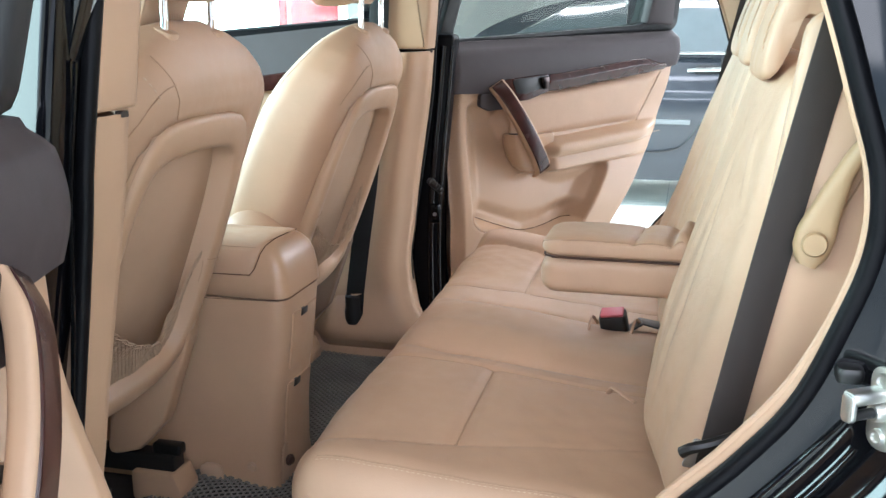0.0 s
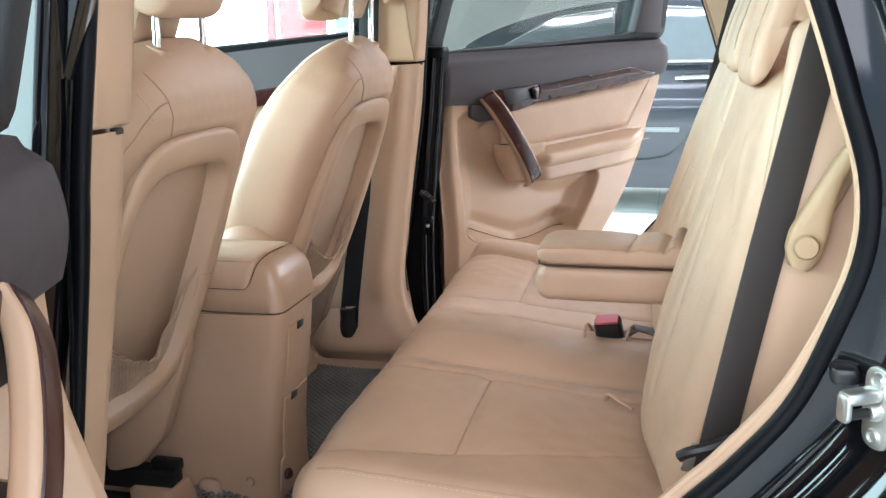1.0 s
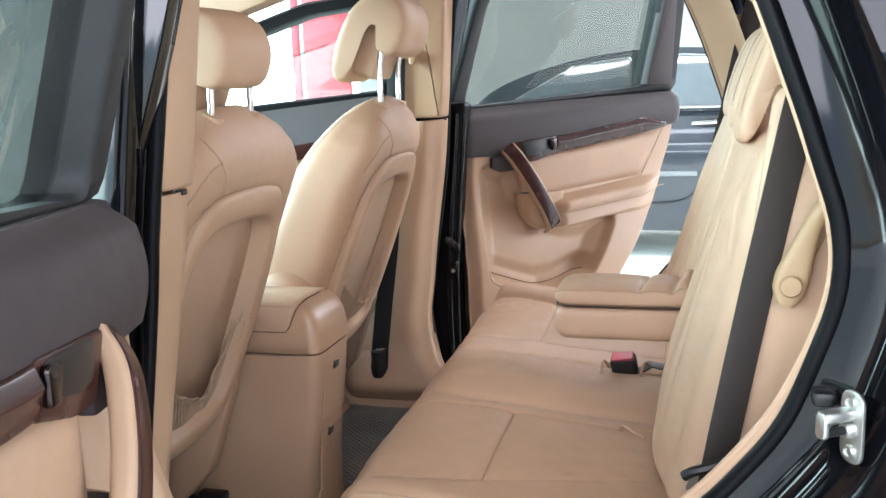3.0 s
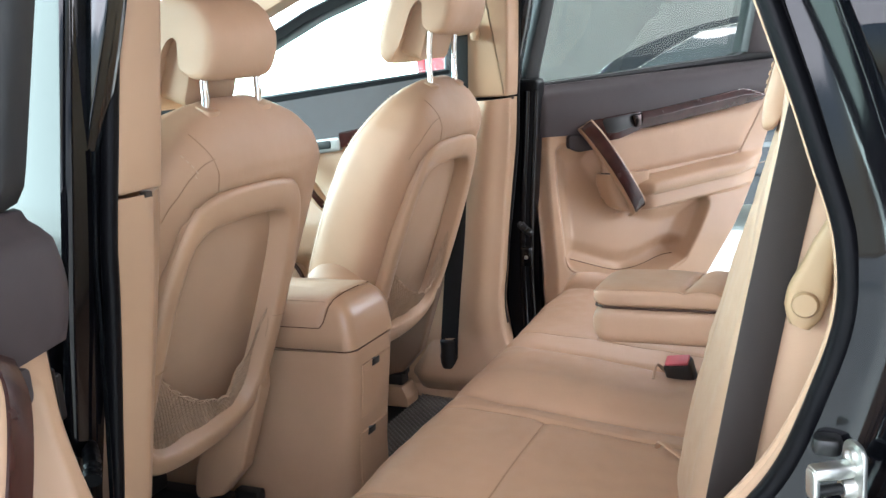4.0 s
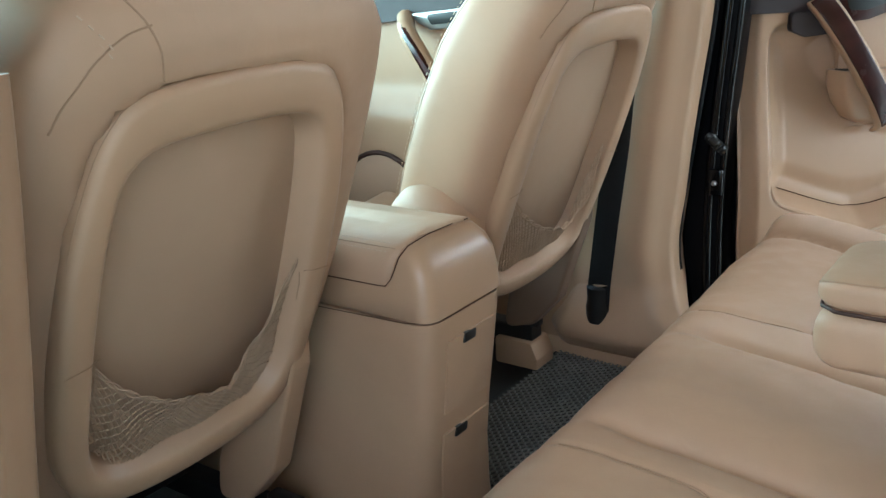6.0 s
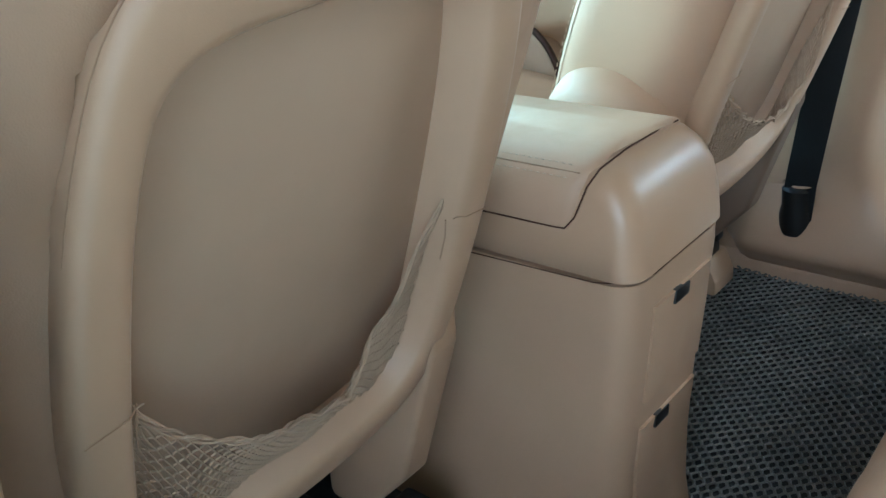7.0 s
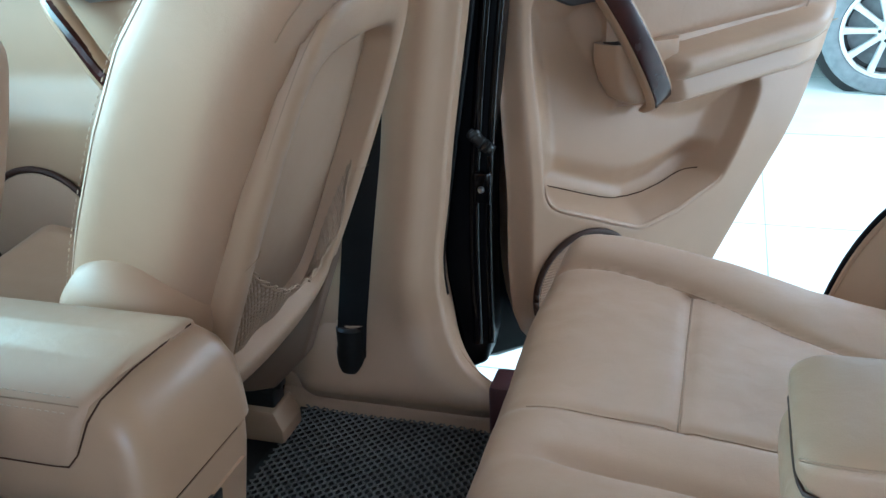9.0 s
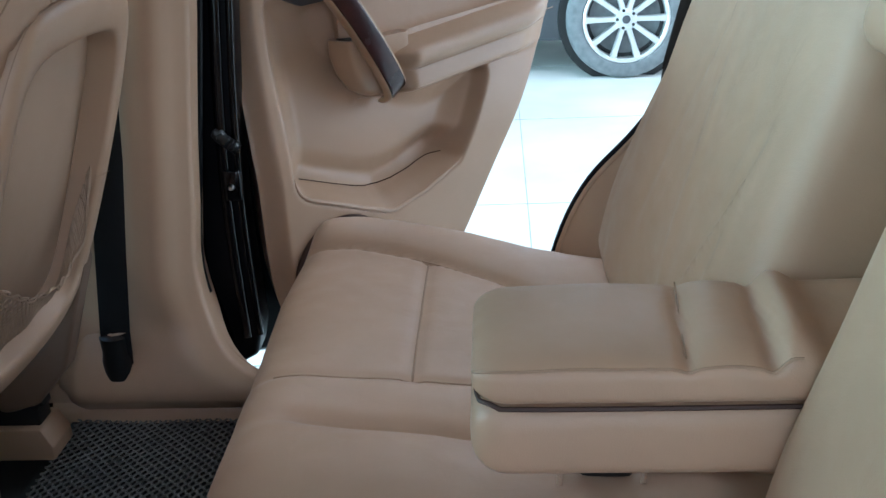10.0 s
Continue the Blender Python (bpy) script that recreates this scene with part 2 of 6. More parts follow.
def tube(points, r, sides=8, closed=False, flat=1.0, up=(0, 0, 1)):
    """A round cord along the points; flat squeezes it along its second axis."""
    p = np.array(points, float)
    n = len(p)
    rings = []
    for i in range(n):
        a, b = (p[i - 1], p[(i + 1) % n]) if closed else (p[max(i - 1, 0)], p[min(i + 1, n - 1)])
        t = Vector(b - a).normalized()
        x = t.cross(Vector(up))
        x = x.normalized() if x.length > 1e-4 else t.orthogonal().normalized()
        y = x.cross(t)
        rr = r(i / max(1, n - 1)) if callable(r) else r
        rings.append([tuple(Vector(p[i]) + x * (rr * math.cos(2 * math.pi * k / sides)) + y * (rr * flat * math.sin(2 * math.pi * k / sides))) for k in range(sides)])
    if closed:
        rings.append(rings[0])
    return loft(rings, caps=not closed)


def strap(points, width, thick, side):
    """A flat band along the points, its width along the vectors of side (one or a list)."""
    p = [Vector(q) for q in points]
    rings = []
    for i, q in enumerate(p):
        t = (p[min(i + 1, len(p) - 1)] - p[max(i - 1, 0)]).normalized()
        s = Vector(side[i] if isinstance(side, list) else side)
        s = (s - t * s.dot(t)).normalized()
        n = s.cross(t)
        h, e = width / 2, thick / 2
        rings.append([tuple(q + s * a + n * b) for a, b in ((-h, -e * 0.4), (-h + 0.0015, -e), (h - 0.0015, -e), (h, -e * 0.4), (h, e * 0.4), (h - 0.0015, e), (-h + 0.0015, e), (-h, e * 0.4))])
    return loft(rings)


def poly_dist(px, pz, poly):
    """Signed distance to a polygon, positive inside."""
    p = np.array(poly)
    q = np.roll(p, -1, axis=0)
    e = q - p
    w = np.array([px, pz]) - p
    t = np.clip(np.sum(w * e, axis=1) / np.maximum(np.sum(e * e, axis=1), 1e-12), 0, 1)
    d = np.min(np.linalg.norm(w - e * t[:, None], axis=1))
    inside = np.sum((p[:, 1] > pz) != (q[:, 1] > pz)) and sum(1 for a, b in zip(p, q) if (a[1] > pz) != (b[1] > pz) and px < (b[0] - a[0]) * (pz - a[1]) / (b[1] - a[1]) + a[0]) % 2
    return d if inside else -d


def box(x0, x1, y0, y1, z0, z1, bev=0.004):
    r = min(bev, 0.49 * (x1 - x0), 0.49 * (y1 - y0), 0.49 * (z1 - z0))
    poly = rounded([(x0, y0), (x1, y0), (x1, y1), (x0, y1)], r * 1.5, 3)
    return slab(poly, z0, z1, lambda u, v, w: (u, v, w), r, 2)


def lathe(profile, centre, axis, sides=32):
    """Turns (radius, height) pairs about an axis."""
    m = Vector(axis).to_track_quat("Z", "Y").to_matrix()
    rings = [[tuple(Vector(centre) + m @ Vector((max(r, 1e-4) * math.cos(2 * math.pi * k / sides), max(r, 1e-4) * math.sin(2 * math.pi * k / sides), h))) for k in range(sides)] for r, h in profile]
    return loft(rings, caps=profile[0][0] < 1e-3 and profile[-1][0] < 1e-3) if profile[0][0] > 1e-3 else loft(rings)


def stitches(points, normal_shift, length=0.0045, gap=0.0030, r=0.0005):
    """Short thread dashes along a line of points."""
    p = np.array(points, float)
    total = np.sum(np.linalg.norm(np.diff(p, axis=0), axis=1))
    q = even(p, max(3, int(total / ((length + gap) / 4))))
    out = Shape()
    for i in range(0, len(q) - 3, 4):
        a, b = q[i] + normal_shift, q[i + 2] + normal_shift
        out.add(tube([a, (a + b) / 2 + np.array(normal_shift) * 0.3, b], r, 5))
    return out


# ---- setting: showroom ----
HAZE = bpy.data.materials.new("bright_haze")
HAZE.use_nodes = True
hz = HAZE.node_tree.nodes
hz.remove(hz["Principled BSDF"])
glow = hz.new("ShaderNodeEmission")
glow.inputs[0].default_value, glow.inputs[1].default_value = (0.77, 1.0, 0.90, 1), 8.5
HAZE.node_tree.links.new(glow.outputs[0], hz["Material Output"].inputs[0])
arc = [(55 * math.cos(a), 55 * math.sin(a)) for a in np.linspace(radians(95), radians(243), 40)]
tagged(part("backdrop", sheet(40, 2, lambda u, t: (*arc[int(round(u * 39))], -1 + 26 * t)), HAZE), "pale overcast sky and haze beyond the yard", "backdrop", kind="structure")
floor = part("ground", box(-60, 60, -60, 60, -0.3, 0.0, 0.0), CONCRETE)
tagged(floor, "pale worn concrete showroom floor with tile joints", "floor", kind="structure")
joints = Shape()
for k in range(-4, 9):
    joints.add(box(-8, 8, k * 1.2 + 0.3 - 0.0015, k * 1.2 + 0.3 + 0.0015, -0.01, 0.0015, 0))
for k in range(-6, 7):
    joints.add(box(k * 1.2 - 0.1 - 0.0015, k * 1.2 - 0.1 + 0.0015, -5, 10, -0.01, 0.0016, 0))
tagged(part("floor_joint", joints, GREY_PAINT), "thin grey joints in the floor", "floor joint", kind="structure")
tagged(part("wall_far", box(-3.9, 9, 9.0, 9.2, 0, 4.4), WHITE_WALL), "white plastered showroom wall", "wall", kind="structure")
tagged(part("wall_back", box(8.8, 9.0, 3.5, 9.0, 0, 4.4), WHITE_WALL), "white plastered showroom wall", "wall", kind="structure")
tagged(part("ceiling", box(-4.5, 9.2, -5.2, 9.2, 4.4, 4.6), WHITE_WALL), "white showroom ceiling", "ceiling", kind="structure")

def ceiling_light(x, y):
    th = thing("ceiling_light", "long white ceiling light panel", "ceiling light", "showroom ceiling lights", (x, y, 4.4))
    part("housing", box(x - 1.3, x + 1.3, y - 0.17, y + 0.17, 4.33, 4.40, 0.01), WHITE_WALL, th)
    lamp("ceiling_lamp", "AREA", Matrix.Translation((x, y, 4.32)), 60 if y < 4 else 18, (2.5, 0.3), (1, 0.98, 0.95))


for x, y in ((-0.6, 2.7), (2.6, 2.7), (-0.6, 6.6), (2.6, 6.6)):
    ceiling_light(x, y)

# ---- front seats ----
LEAN_SEAT = radians(21)
SEAT_H = Vector((math.sin(LEAN_SEAT), 0, math.cos(LEAN_SEAT)))
SEAT_N = Vector((math.cos(LEAN_SEAT), 0, -math.sin(LEAN_SEAT)))
SEAT_Y = 0.383
seat_origin = Vector((-0.945, -SEAT_Y, 0.5))


def seat_place(a, h, n):
    """Lateral, up along the backrest, and out of its rear face."""
    return tuple(seat_origin + Vector((0, a, 0)) + SEAT_H * h + SEAT_N * n)


half_width = lerp_table([(0.08, 0.180), (0.20, 0.205), (0.30, 0.220), (0.40, 0.229), (0.50, 0.231), (0.60, 0.229), (0.66, 0.221), (0.71, 0.205), (0.755, 0.175), (0.785, 0.136), (0.803, 0.092), (0.815, 0.045)])
rear_n = lerp_table([(0.08, -0.020), (0.30, -0.010), (0.60, -0.006), (0.66, -0.004), (0.70, 0.001), (0.73, -0.001), (0.755, -0.011), (0.78, -0.028), (0.803, -0.052), (0.815, -0.074)])
front_n = lerp_table([(0.08, -0.18), (0.2, -0.205), (0.35, -0.21), (0.5, -0.205), (0.6, -0.195), (0.67, -0.175), (0.74, -0.145), (0.78, -0.122), (0.803, -0.103), (0.815, -0.088)])
SIDES = (1.0, 1.0)


def side_width(a, h):
    """Half the backrest's width on the side of a: the bolsters differ."""
    return half_width(h) * SIDES[0 if a < 0 else 1]


def back_surface(a, h):
    w, b, f = side_width(a, h), rear_n(h), front_n(h)
    return (b + f) / 2 + (b - f) / 2 * max(0.0, 1 - abs(a / w) ** 4) ** 0.25


def front_seat(inboard, rail_shift, head_drop, label, bulge=0.0):
    """inboard: the side (-1 or 1) of the car's middle."""
    outer_r = [(0.09, 0.170), (0.15, 0.198), (0.182, 0.255), (0.192, 0.34), (0.193, 0.43), (0.186, 0.53), (0.17, 0.61), (0.152, 0.655), (0.125, 0.683), (0.07, 0.694), (0.0, 0.697)]
    outer = [(0.0, 0.162)] + outer_r + [(-a, h) for a, h in reversed(outer_r[:-1])]
    hollow = curve(outer, 60, True)
    seat = thing("bucket_seat", label, "car seat", "front seats", seat_origin)
    rings = []
    for h in list(np.linspace(0.185, 0.70, 24)) + list(np.linspace(0.71, 0.815, 16)):
        b, f = rear_n(h), front_n(h)
        ring = []
        for k in range(64):
            c, s = math.cos(2 * math.pi * k / 64), math.sin(2 * math.pi * k / 64)
            e = 0.5
            w = side_width(c, h)
            a = w * math.copysign(abs(c) ** e, c)
            n = (b + f) / 2 + (b - f) / 2 * math.copysign(abs(s) ** e, s)
            if s > 0:
                n -= 0.046 * smooth(0.006, 0.026, poly_dist(a, h, hollow))
            if s < 0:
                n += 0.035 * (1 - min(1, abs(a) / (w * 0.75)) ** 2) * smooth(0.8, 0.6, h)
            ring.append(seat_place(a, h, n))
        rings.append(ring)
    back = part("backrest", loft(rings), LEATHER, seat, "tan leather backrest", angle=60)

    def seam(points, r=0.0016):
        q = curve(points, 40)
        return tube([seat_place(a, h, back_surface(a, h) + 0.0002) for a, h in q], r, 6)
    part("seam", seam([(-0.2, 0.66), (-0.188, 0.69), (-0.163, 0.725), (-0.135, 0.743), (-0.108, 0.750)], 0.0011), SEAM, back)
    part("seam", seam([(-0.098, 0.700), (-0.103, 0.73), (-0.115, 0.755), (-0.14, 0.782)], 0.0011), SEAM, back)
    q = curve([(-0.172, 0.755), (-0.165, 0.748), (-0.155, 0.738), (-0.148, 0.728)], 20)
    for d in (0.004, -0.004):
        part("stitching", stitches([seat_place(a, h + d, back_surface(a, h) + 0.001) for a, h in q], np.array((0.0, 0, 0)), 0.006, 0.004, 0.0009), THREAD, back)
    # side seams with double stitching round the front edge of the bolsters
    for side in (-1, 1):
        line = []
        for h in np.linspace(0.20, 0.77, 50):
            w, b, f = side_width(side, h), rear_n(h), front_n(h)
            s = -0.46
            c = math.sqrt(1 - s * s)
            line.append(seat_place(side * w * c ** 0.5 * 1.002, h, (b + f) / 2 - (b - f) / 2 * abs(s) ** 0.5))
        part("seam", tube(line, 0.0006, 6), SEAM, back)
        for d in (0.006, -0.006):
            part("stitching", stitches([np.array(p) + np.array(SEAT_N) * d for p in line], np.array((0, side * 0.0008, 0)), 0.006, 0.0035, 0.0007), THREAD, back)
    # hard rear panel: frame ring, sunken plate
    inner_r = [(0.085, 0.212), (0.130, 0.232), (0.147, 0.275), (0.150, 0.34), (0.150, 0.42), (0.145, 0.52), (0.134, 0.59), (0.118, 0.618), (0.09, 0.630), (0.04, 0.634), (0.0, 0.635)]
    inner = [(0.0, 0.206)] + inner_r + [(-a, h) for a, h in reversed(inner_r[:-1])]
    oc, ic = curve(outer, 96, True), curve(inner, 96, True)

    def ringof(poly, d, n):
        return [seat_place(a, h, n) for a, h in inset(poly, d)]
    frame_rings = [ringof(oc, 0.004, -0.045), ringof(oc, 0.0, -0.012), ringof(oc, 0.0, -0.003), ringof(oc, 0.004, 0.003), ringof(oc, 0.010, 0.006), ringof(ic, -0.014, 0.006), ringof(ic, -0.007, 0.004), ringof(ic, -0.003, 0.000), ringof(ic, 0.006, -0.026), ringof(ic, 0.010, -0.0315), ringof(ic, 0.010, -0.036)]
    frame_ob = part("rear_frame", loft(frame_rings, caps=False), PLASTIC, seat, "tan plastic backrest frame")
    part("map_panel", slab(inset(ic, 0.002), -0.041, -0.0310, seat_place, 0.002), PANEL, seat, "grey-tan sunken backrest panel")
    for side in (-1, 1):
        step = [seat_place(side * a, 0.402 + (0.19 - a) * 0.12, 0.0066 if a > 0.157 else 0.003) for a in (0.147, 0.152, 0.16, 0.172, 0.182, 0.190)]
        part("panel_joint", tube(step, 0.0005, 5), SEAM, frame_ob)
        part("panel_joint", tube([seat_place(side * a, h, n) for a, h, n in ((0.1475, 0.401, -0.004), (0.149, 0.385, -0.002), (0.149, 0.36, -0.002))], 0.0007, 5), SEAM, frame_ob)
    gap = [seat_place(a, h, -0.004) for a, h in inset(oc, -0.0006)]
    part("panel_gap", tube([p for p, q in zip(gap, oc) if q[1] > 0.52], lambda t: 0.0002 + 0.0004 * math.sin(math.pi * t) ** 0.5, 6), SEAM, frame_ob)

    # net pocket
    hem_pts = curve([(-0.150, 0.41), (-0.135, 0.373), (-0.10, 0.338), (-0.048, 0.307), (0.009, 0.287), (0.062, 0.284), (0.104, 0.32), (0.128, 0.372), (0.147, 0.414)], 60)

    def hem_line(a):
        return float(np.interp(a, hem_pts[:, 0], hem_pts[:, 1]))
    def net(u, t):
        """u across from -1 to 1, t from the floor of the pocket to its sagging hem."""
        w = 0.150
        a = u * w * (0.92 + 0.08 * t)
        hem = hem_line(u * 0.147)
        low = 0.212 + 0.05 * max(0, abs(u) - 0.72) / 0.28
        h = low + (hem - low) * t
        bag = 0.022 * t * (1 - u ** 4) * (1 - (0.75 if inboard > 0 else 0.2) * smooth(0.1, 0.6, u)) + 0.004 + bulge * t * math.exp(-((u - 0.72) / 0.25) ** 2)
        return seat_place(a, h, -0.022 + bag * 1.35 + 0.002 * math.sin(9 * u + 5 * t))
    cords, cells, rows = Shape(), 30, 9
    for k in range(-rows, cells + rows):
        for d in (1, -1):
            line = []
            for j in range(rows * 2 + 1):
                t = j / (rows * 2)
                u = (k + (t * rows if d > 0 else rows - t * rows)) / cells * 2 - 1 - rows / cells
                if -1 <= u <= 1:
                    wob = 0.0 if j % 2 else 0.15 / cells
                    line.append(net(max(-1, min(1, u + wob)), t))
            if len(line) > 2:
                cords.add(tube(line, 0.0011, 5))
    pocket = part("net_pocket", cords, NET, seat, "beige stretched net pocket, sagging at its hem", kind="")
    for k in range(4):
        ph = k * 1.7
        hem = []
        for i in range(110):
            u = -1 + 2 * i / 109
            x, y, z = net(u, 1)
            wave = 0.0036 * math.sin(i * (0.33 + 0.07 * k) + ph) + 0.0012 * noise.noise(Vector((i * 0.2, k * 5.0, 1)))
            q = Vector((x, y, z)) + SEAT_H * wave + SEAT_N * (0.0022 * math.cos(i * (0.33 + 0.05 * k) + ph) + 0.001)
            hem.append(tuple(q))
        part("net_hem", tube(hem, 0.0013, 5), NET, pocket)

    # recliner covers and lower shell
    for side in (1,):
        outline = rounded([(-1.045, 0.465), (-0.97, 0.487), (-0.912, 0.55), (-0.872, 0.66), (-0.848, 0.725), (-0.846, 0.765), (-0.868, 0.765), (-0.90, 0.72), (-0.955, 0.645), (-1.01, 0.585), (-1.03, 0.54)], 0.020, 4)
        y0 = seat_origin.y + side * 0.155
        # the passenger's cover takes the darker copy, its shade painted in
        cover = part("recliner_cover", slab([(u + seat_origin.x + 0.945, v) for u, v in outline], y0, y0 + side * (0.040 if side == inboard else 0.042), lambda u, v, w: (u, w, v), 0.007, 4), PLASTIC if inboard > 0 else SHADED_TAN, seat, "plastic hinge cover")
        part("screw_cap", lathe([(0.0, 0.004), (0.005, 0.004), (0.007, 0.0)], (-0.930 + seat_origin.x + 0.945, y0 + 0.012, 0.552), (0.95, -0.3, 0), 14), PANEL, cover)
    # cushion
    rings = []
    for a in np.linspace(-1, 1, 21):
        k = (1 - abs(a) ** 6) ** (1 / 6) if abs(a) < 1 else 0.0
        prof = rounded([(-1.44, 0.54), (-1.09, 0.54), (-1.06, 0.60), (-1.06, 0.655 + 0.03 * abs(a) ** 3), (-1.38, 0.70 + 0.03 * abs(a) ** 3), (-1.46, 0.64)], 0.05, 5)
        c = np.mean(np.array(prof), axis=0)
        rings.append([(c[0] + (x - c[0]) * (0.8 + 0.2 * k), seat_origin.y + 0.25 * a, c[1] + (z - c[1]) * (0.55 + 0.45 * k)) for x, z in prof])
    part("seat_cushion", loft(rings), LEATHER, seat, "tan leather seat cushion", angle=60)
    # headrest: rear pad, forward pad, hollow between
    size, wide, off = (0.92, 0.086, -0.010) if inboard > 0 else (1.08, 0.104, 0.0)
    prof = curve([(-0.030, 0.918), (-0.012, 0.94), (-0.012, 0.985), (-0.028, 1.02), (-0.065, 1.045), (-0.115, 1.035), (-0.152, 0.99), (-0.165, 0.92), (-0.160, 0.85), (-0.140, 0.825), (-0.118, 0.835), (-0.112, 0.88), (-0.108, 0.945), (-0.096, 0.975), (-0.080, 0.978), (-0.070, 0.950), (-0.058, 0.920)], 72, True)
    rings = []
    for a in np.sin(np.linspace(-1, 1, 25) * math.pi / 2):
        k = max(0.0, 1 - abs(a) ** 5) ** 0.2
        rings.append([seat_place(a * wide + off, 0.835 - head_drop + (0.115 + (h - 0.95) * (0.72 + 0.28 * k)) * size, -0.135 + (n + 0.09) * (0.72 + 0.28 * k) * 1.05) for n, h in prof])
    head = part("headrest", loft(rings), LEATHER, seat, "tan leather headrest with a hollow underside", angle=60)
    low, high, reach = 0.855 - head_drop, 0.835 - head_drop + 0.140 * size, wide * 0.74
    part("hollow_lining", slab(rounded([(off - reach, low), (off + reach, low), (off + reach, high), (off - reach, high)], 0.02), -0.160, -0.108, seat_place, 0.004), PANEL, head)
    for side in (-1, 1):
        post = curve([(side * 0.070, 0.70, -0.072), (side * 0.070, 0.80, -0.070), (side * 0.070, 0.835, -0.080), (side * 0.070, 0.89, -0.098), (side * 0.070, 0.95, -0.110)], 20)
        part("post", tube([seat_place(*p) for p in post], 0.0062, 12, up=(0, 1, 0)), CHROME, head, "chrome headrest post")
        part("guide", slab(rounded([(side * 0.070 - 0.017, -0.083), (side * 0.070 + 0.017, -0.083), (side * 0.070 + 0.017, -0.050), (side * 0.070 - 0.017, -0.050)], 0.012), 0.785, 0.809, lambda u, v, w: seat_place(u, w, v), 0.004), PLASTIC, head)
    # slide rails with end covers
    for side in (-1, 1):
        y = seat_origin.y + side * 0.185
        rail = part("slide_rail", slab(rounded([(y - 0.022, 0.435), (y + 0.022, 0.435), (y + 0.02, 0.475), (y - 0.02, 0.475)], 0.005), -1.45, -0.905 + rail_shift, lambda u, v, w: (w, u, v), 0.003), BLACK, seat, "black steel seat rail")
        part("rail_cover", slab(rounded([(-0.99 + rail_shift, 0.385), (-0.885 + rail_shift, 0.385), (-0.885 + rail_shift, 0.41), (-0.90 + rail_shift, 0.445), (-0.99 + rail_shift, 0.445)], 0.008), y - 0.036, y + 0.036, lambda u, v, w: (u, w, v), 0.005), PLASTIC, rail)
        part("rail_hook", box(-0.955 + rail_shift, -0.895 + rail_shift, y - 0.012, y + 0.014, 0.473, 0.495, 0.004), BLACK, rail)
    part("seat_frame", slab(rounded([(-1.40, 0.50), (-1.12, 0.48), (-1.12, 0.52), (-1.40, 0.56)], 0.01), seat_origin.y - 0.17, seat_origin.y + 0.17, lambda u, v, w: (u, w, v), 0.004), BLACK, seat)
    return seat


SIDES = (1.08, 1.22)
front_seat(1, 0.0, 0.062, "tan leather driver seat with a netted map pocket")
SIDES = (1.05, 0.985)
seat_origin = Vector((-0.916, SEAT_Y + 0.005, 0.492))
passenger_seat = front_seat(-1, -0.045, 0.006, "tan leather passenger seat with a netted map pocket", 0.010)
part("hinge_dome", lathe([(0.0, 0.046), (0.036, 0.044), (0.060, 0.037), (0.075, 0.022), (0.082, 0.0), (0.082, -0.05)], (-0.896, 0.160, 0.808), (0, -1, 0), 40), LEATHER, passenger_seat, "rounded tan hinge cover", angle=60)

# ---- centre console ----
console = thing("centre_console", "tan plastic centre console with a leather armrest lid", "console", base=(-0.9, 0, 0.37))


def console_ring(z, w, xr, r=0.035):
    return [(x, y, z) for x, y in rounded([(-1.35, -w, 0.01), (xr, -w, r), (xr, w, r), (-1.35, w, 0.01)], r, 6)]


body = [console_ring(z, w, x) for z, w, x in ((0.36, 0.105, -0.745), (0.42, 0.098, -0.748), (0.52, 0.090, -0.742), (0.60, 0.088, -0.732), (0.68, 0.091, -0.722), (0.74, 0.095, -0.716), (0.763, 0.095, -0.715))]
con_body = part("console_body", loft(body), PLASTIC, console, "tan plastic console box")
cap = [console_ring(z, w, x, 0.028) for z, w, x in ((0.766, 0.093, -0.717), (0.768, 0.096, -0.713), (0.80, 0.095, -0.715), (0.83, 0.0925, -0.720), (0.85, 0.087, -0.729), (0.864, 0.078, -0.742), (0.871, 0.066, -0.755), (0.8735, 0.05, -0.775))]
CAP = material("glossy_tan_plastic", (0.420, 0.270, 0.168), 0.32, grain=0.03, grain_scale=1400, blotch=0.05)
part("console_cap", loft(cap), CAP, console, "glossy tan plastic console cap", angle=60)
lid = []
for z, w, x in ((0.811, 0.0965, -0.777), (0.816, 0.0985, -0.775), (0.838, 0.0975, -0.772), (0.856, 0.092, -0.768), (0.868, 0.080, -0.764), (0.875, 0.06, -0.762), (0.878, 0.03, -0.77)):
    lid.append([(px, py, z) for px, py in rounded([(-1.12, -w), (x, -w), (x + 0.012 * (z - 0.818) / 0.05, w), (-1.12, w)], 0.02, 5)])
lid_ob = part("armrest_lid", loft(lid), LEATHER, console, "tan leather armrest lid", angle=60)
part("lid_gap", tube([(-1.1, -0.0978, 0.8105), (-0.80, -0.0978, 0.8135), (-0.785, -0.0972, 0.8140), (-0.775, -0.0952, 0.826), (-0.764, -0.089, 0.856), (-0.759, -0.074, 0.869), (-0.756, -0.03, 0.8745), (-0.753, 0.03, 0.8745), (-0.752, 0.06, 0.8725)], 0.0009, 6), DEEP_SEAM, lid_ob)
part("seam", tube([(-1.10, -0.0835, 0.8655), (-0.95, -0.0835, 0.8655), (-0.83, -0.083, 0.8655), (-0.775, -0.082, 0.865)], 0.0009, 6), SEAM, lid_ob)
for yy, zz in ((-0.0775, 0.8695), (-0.088, 0.8605)):
    part("stitching", stitches([(-1.10, yy, zz), (-0.95, yy, zz), (-0.83, yy, zz), (-0.78, yy, zz)], np.array((0, -0.0004, 0.0006))), THREAD, lid_ob)
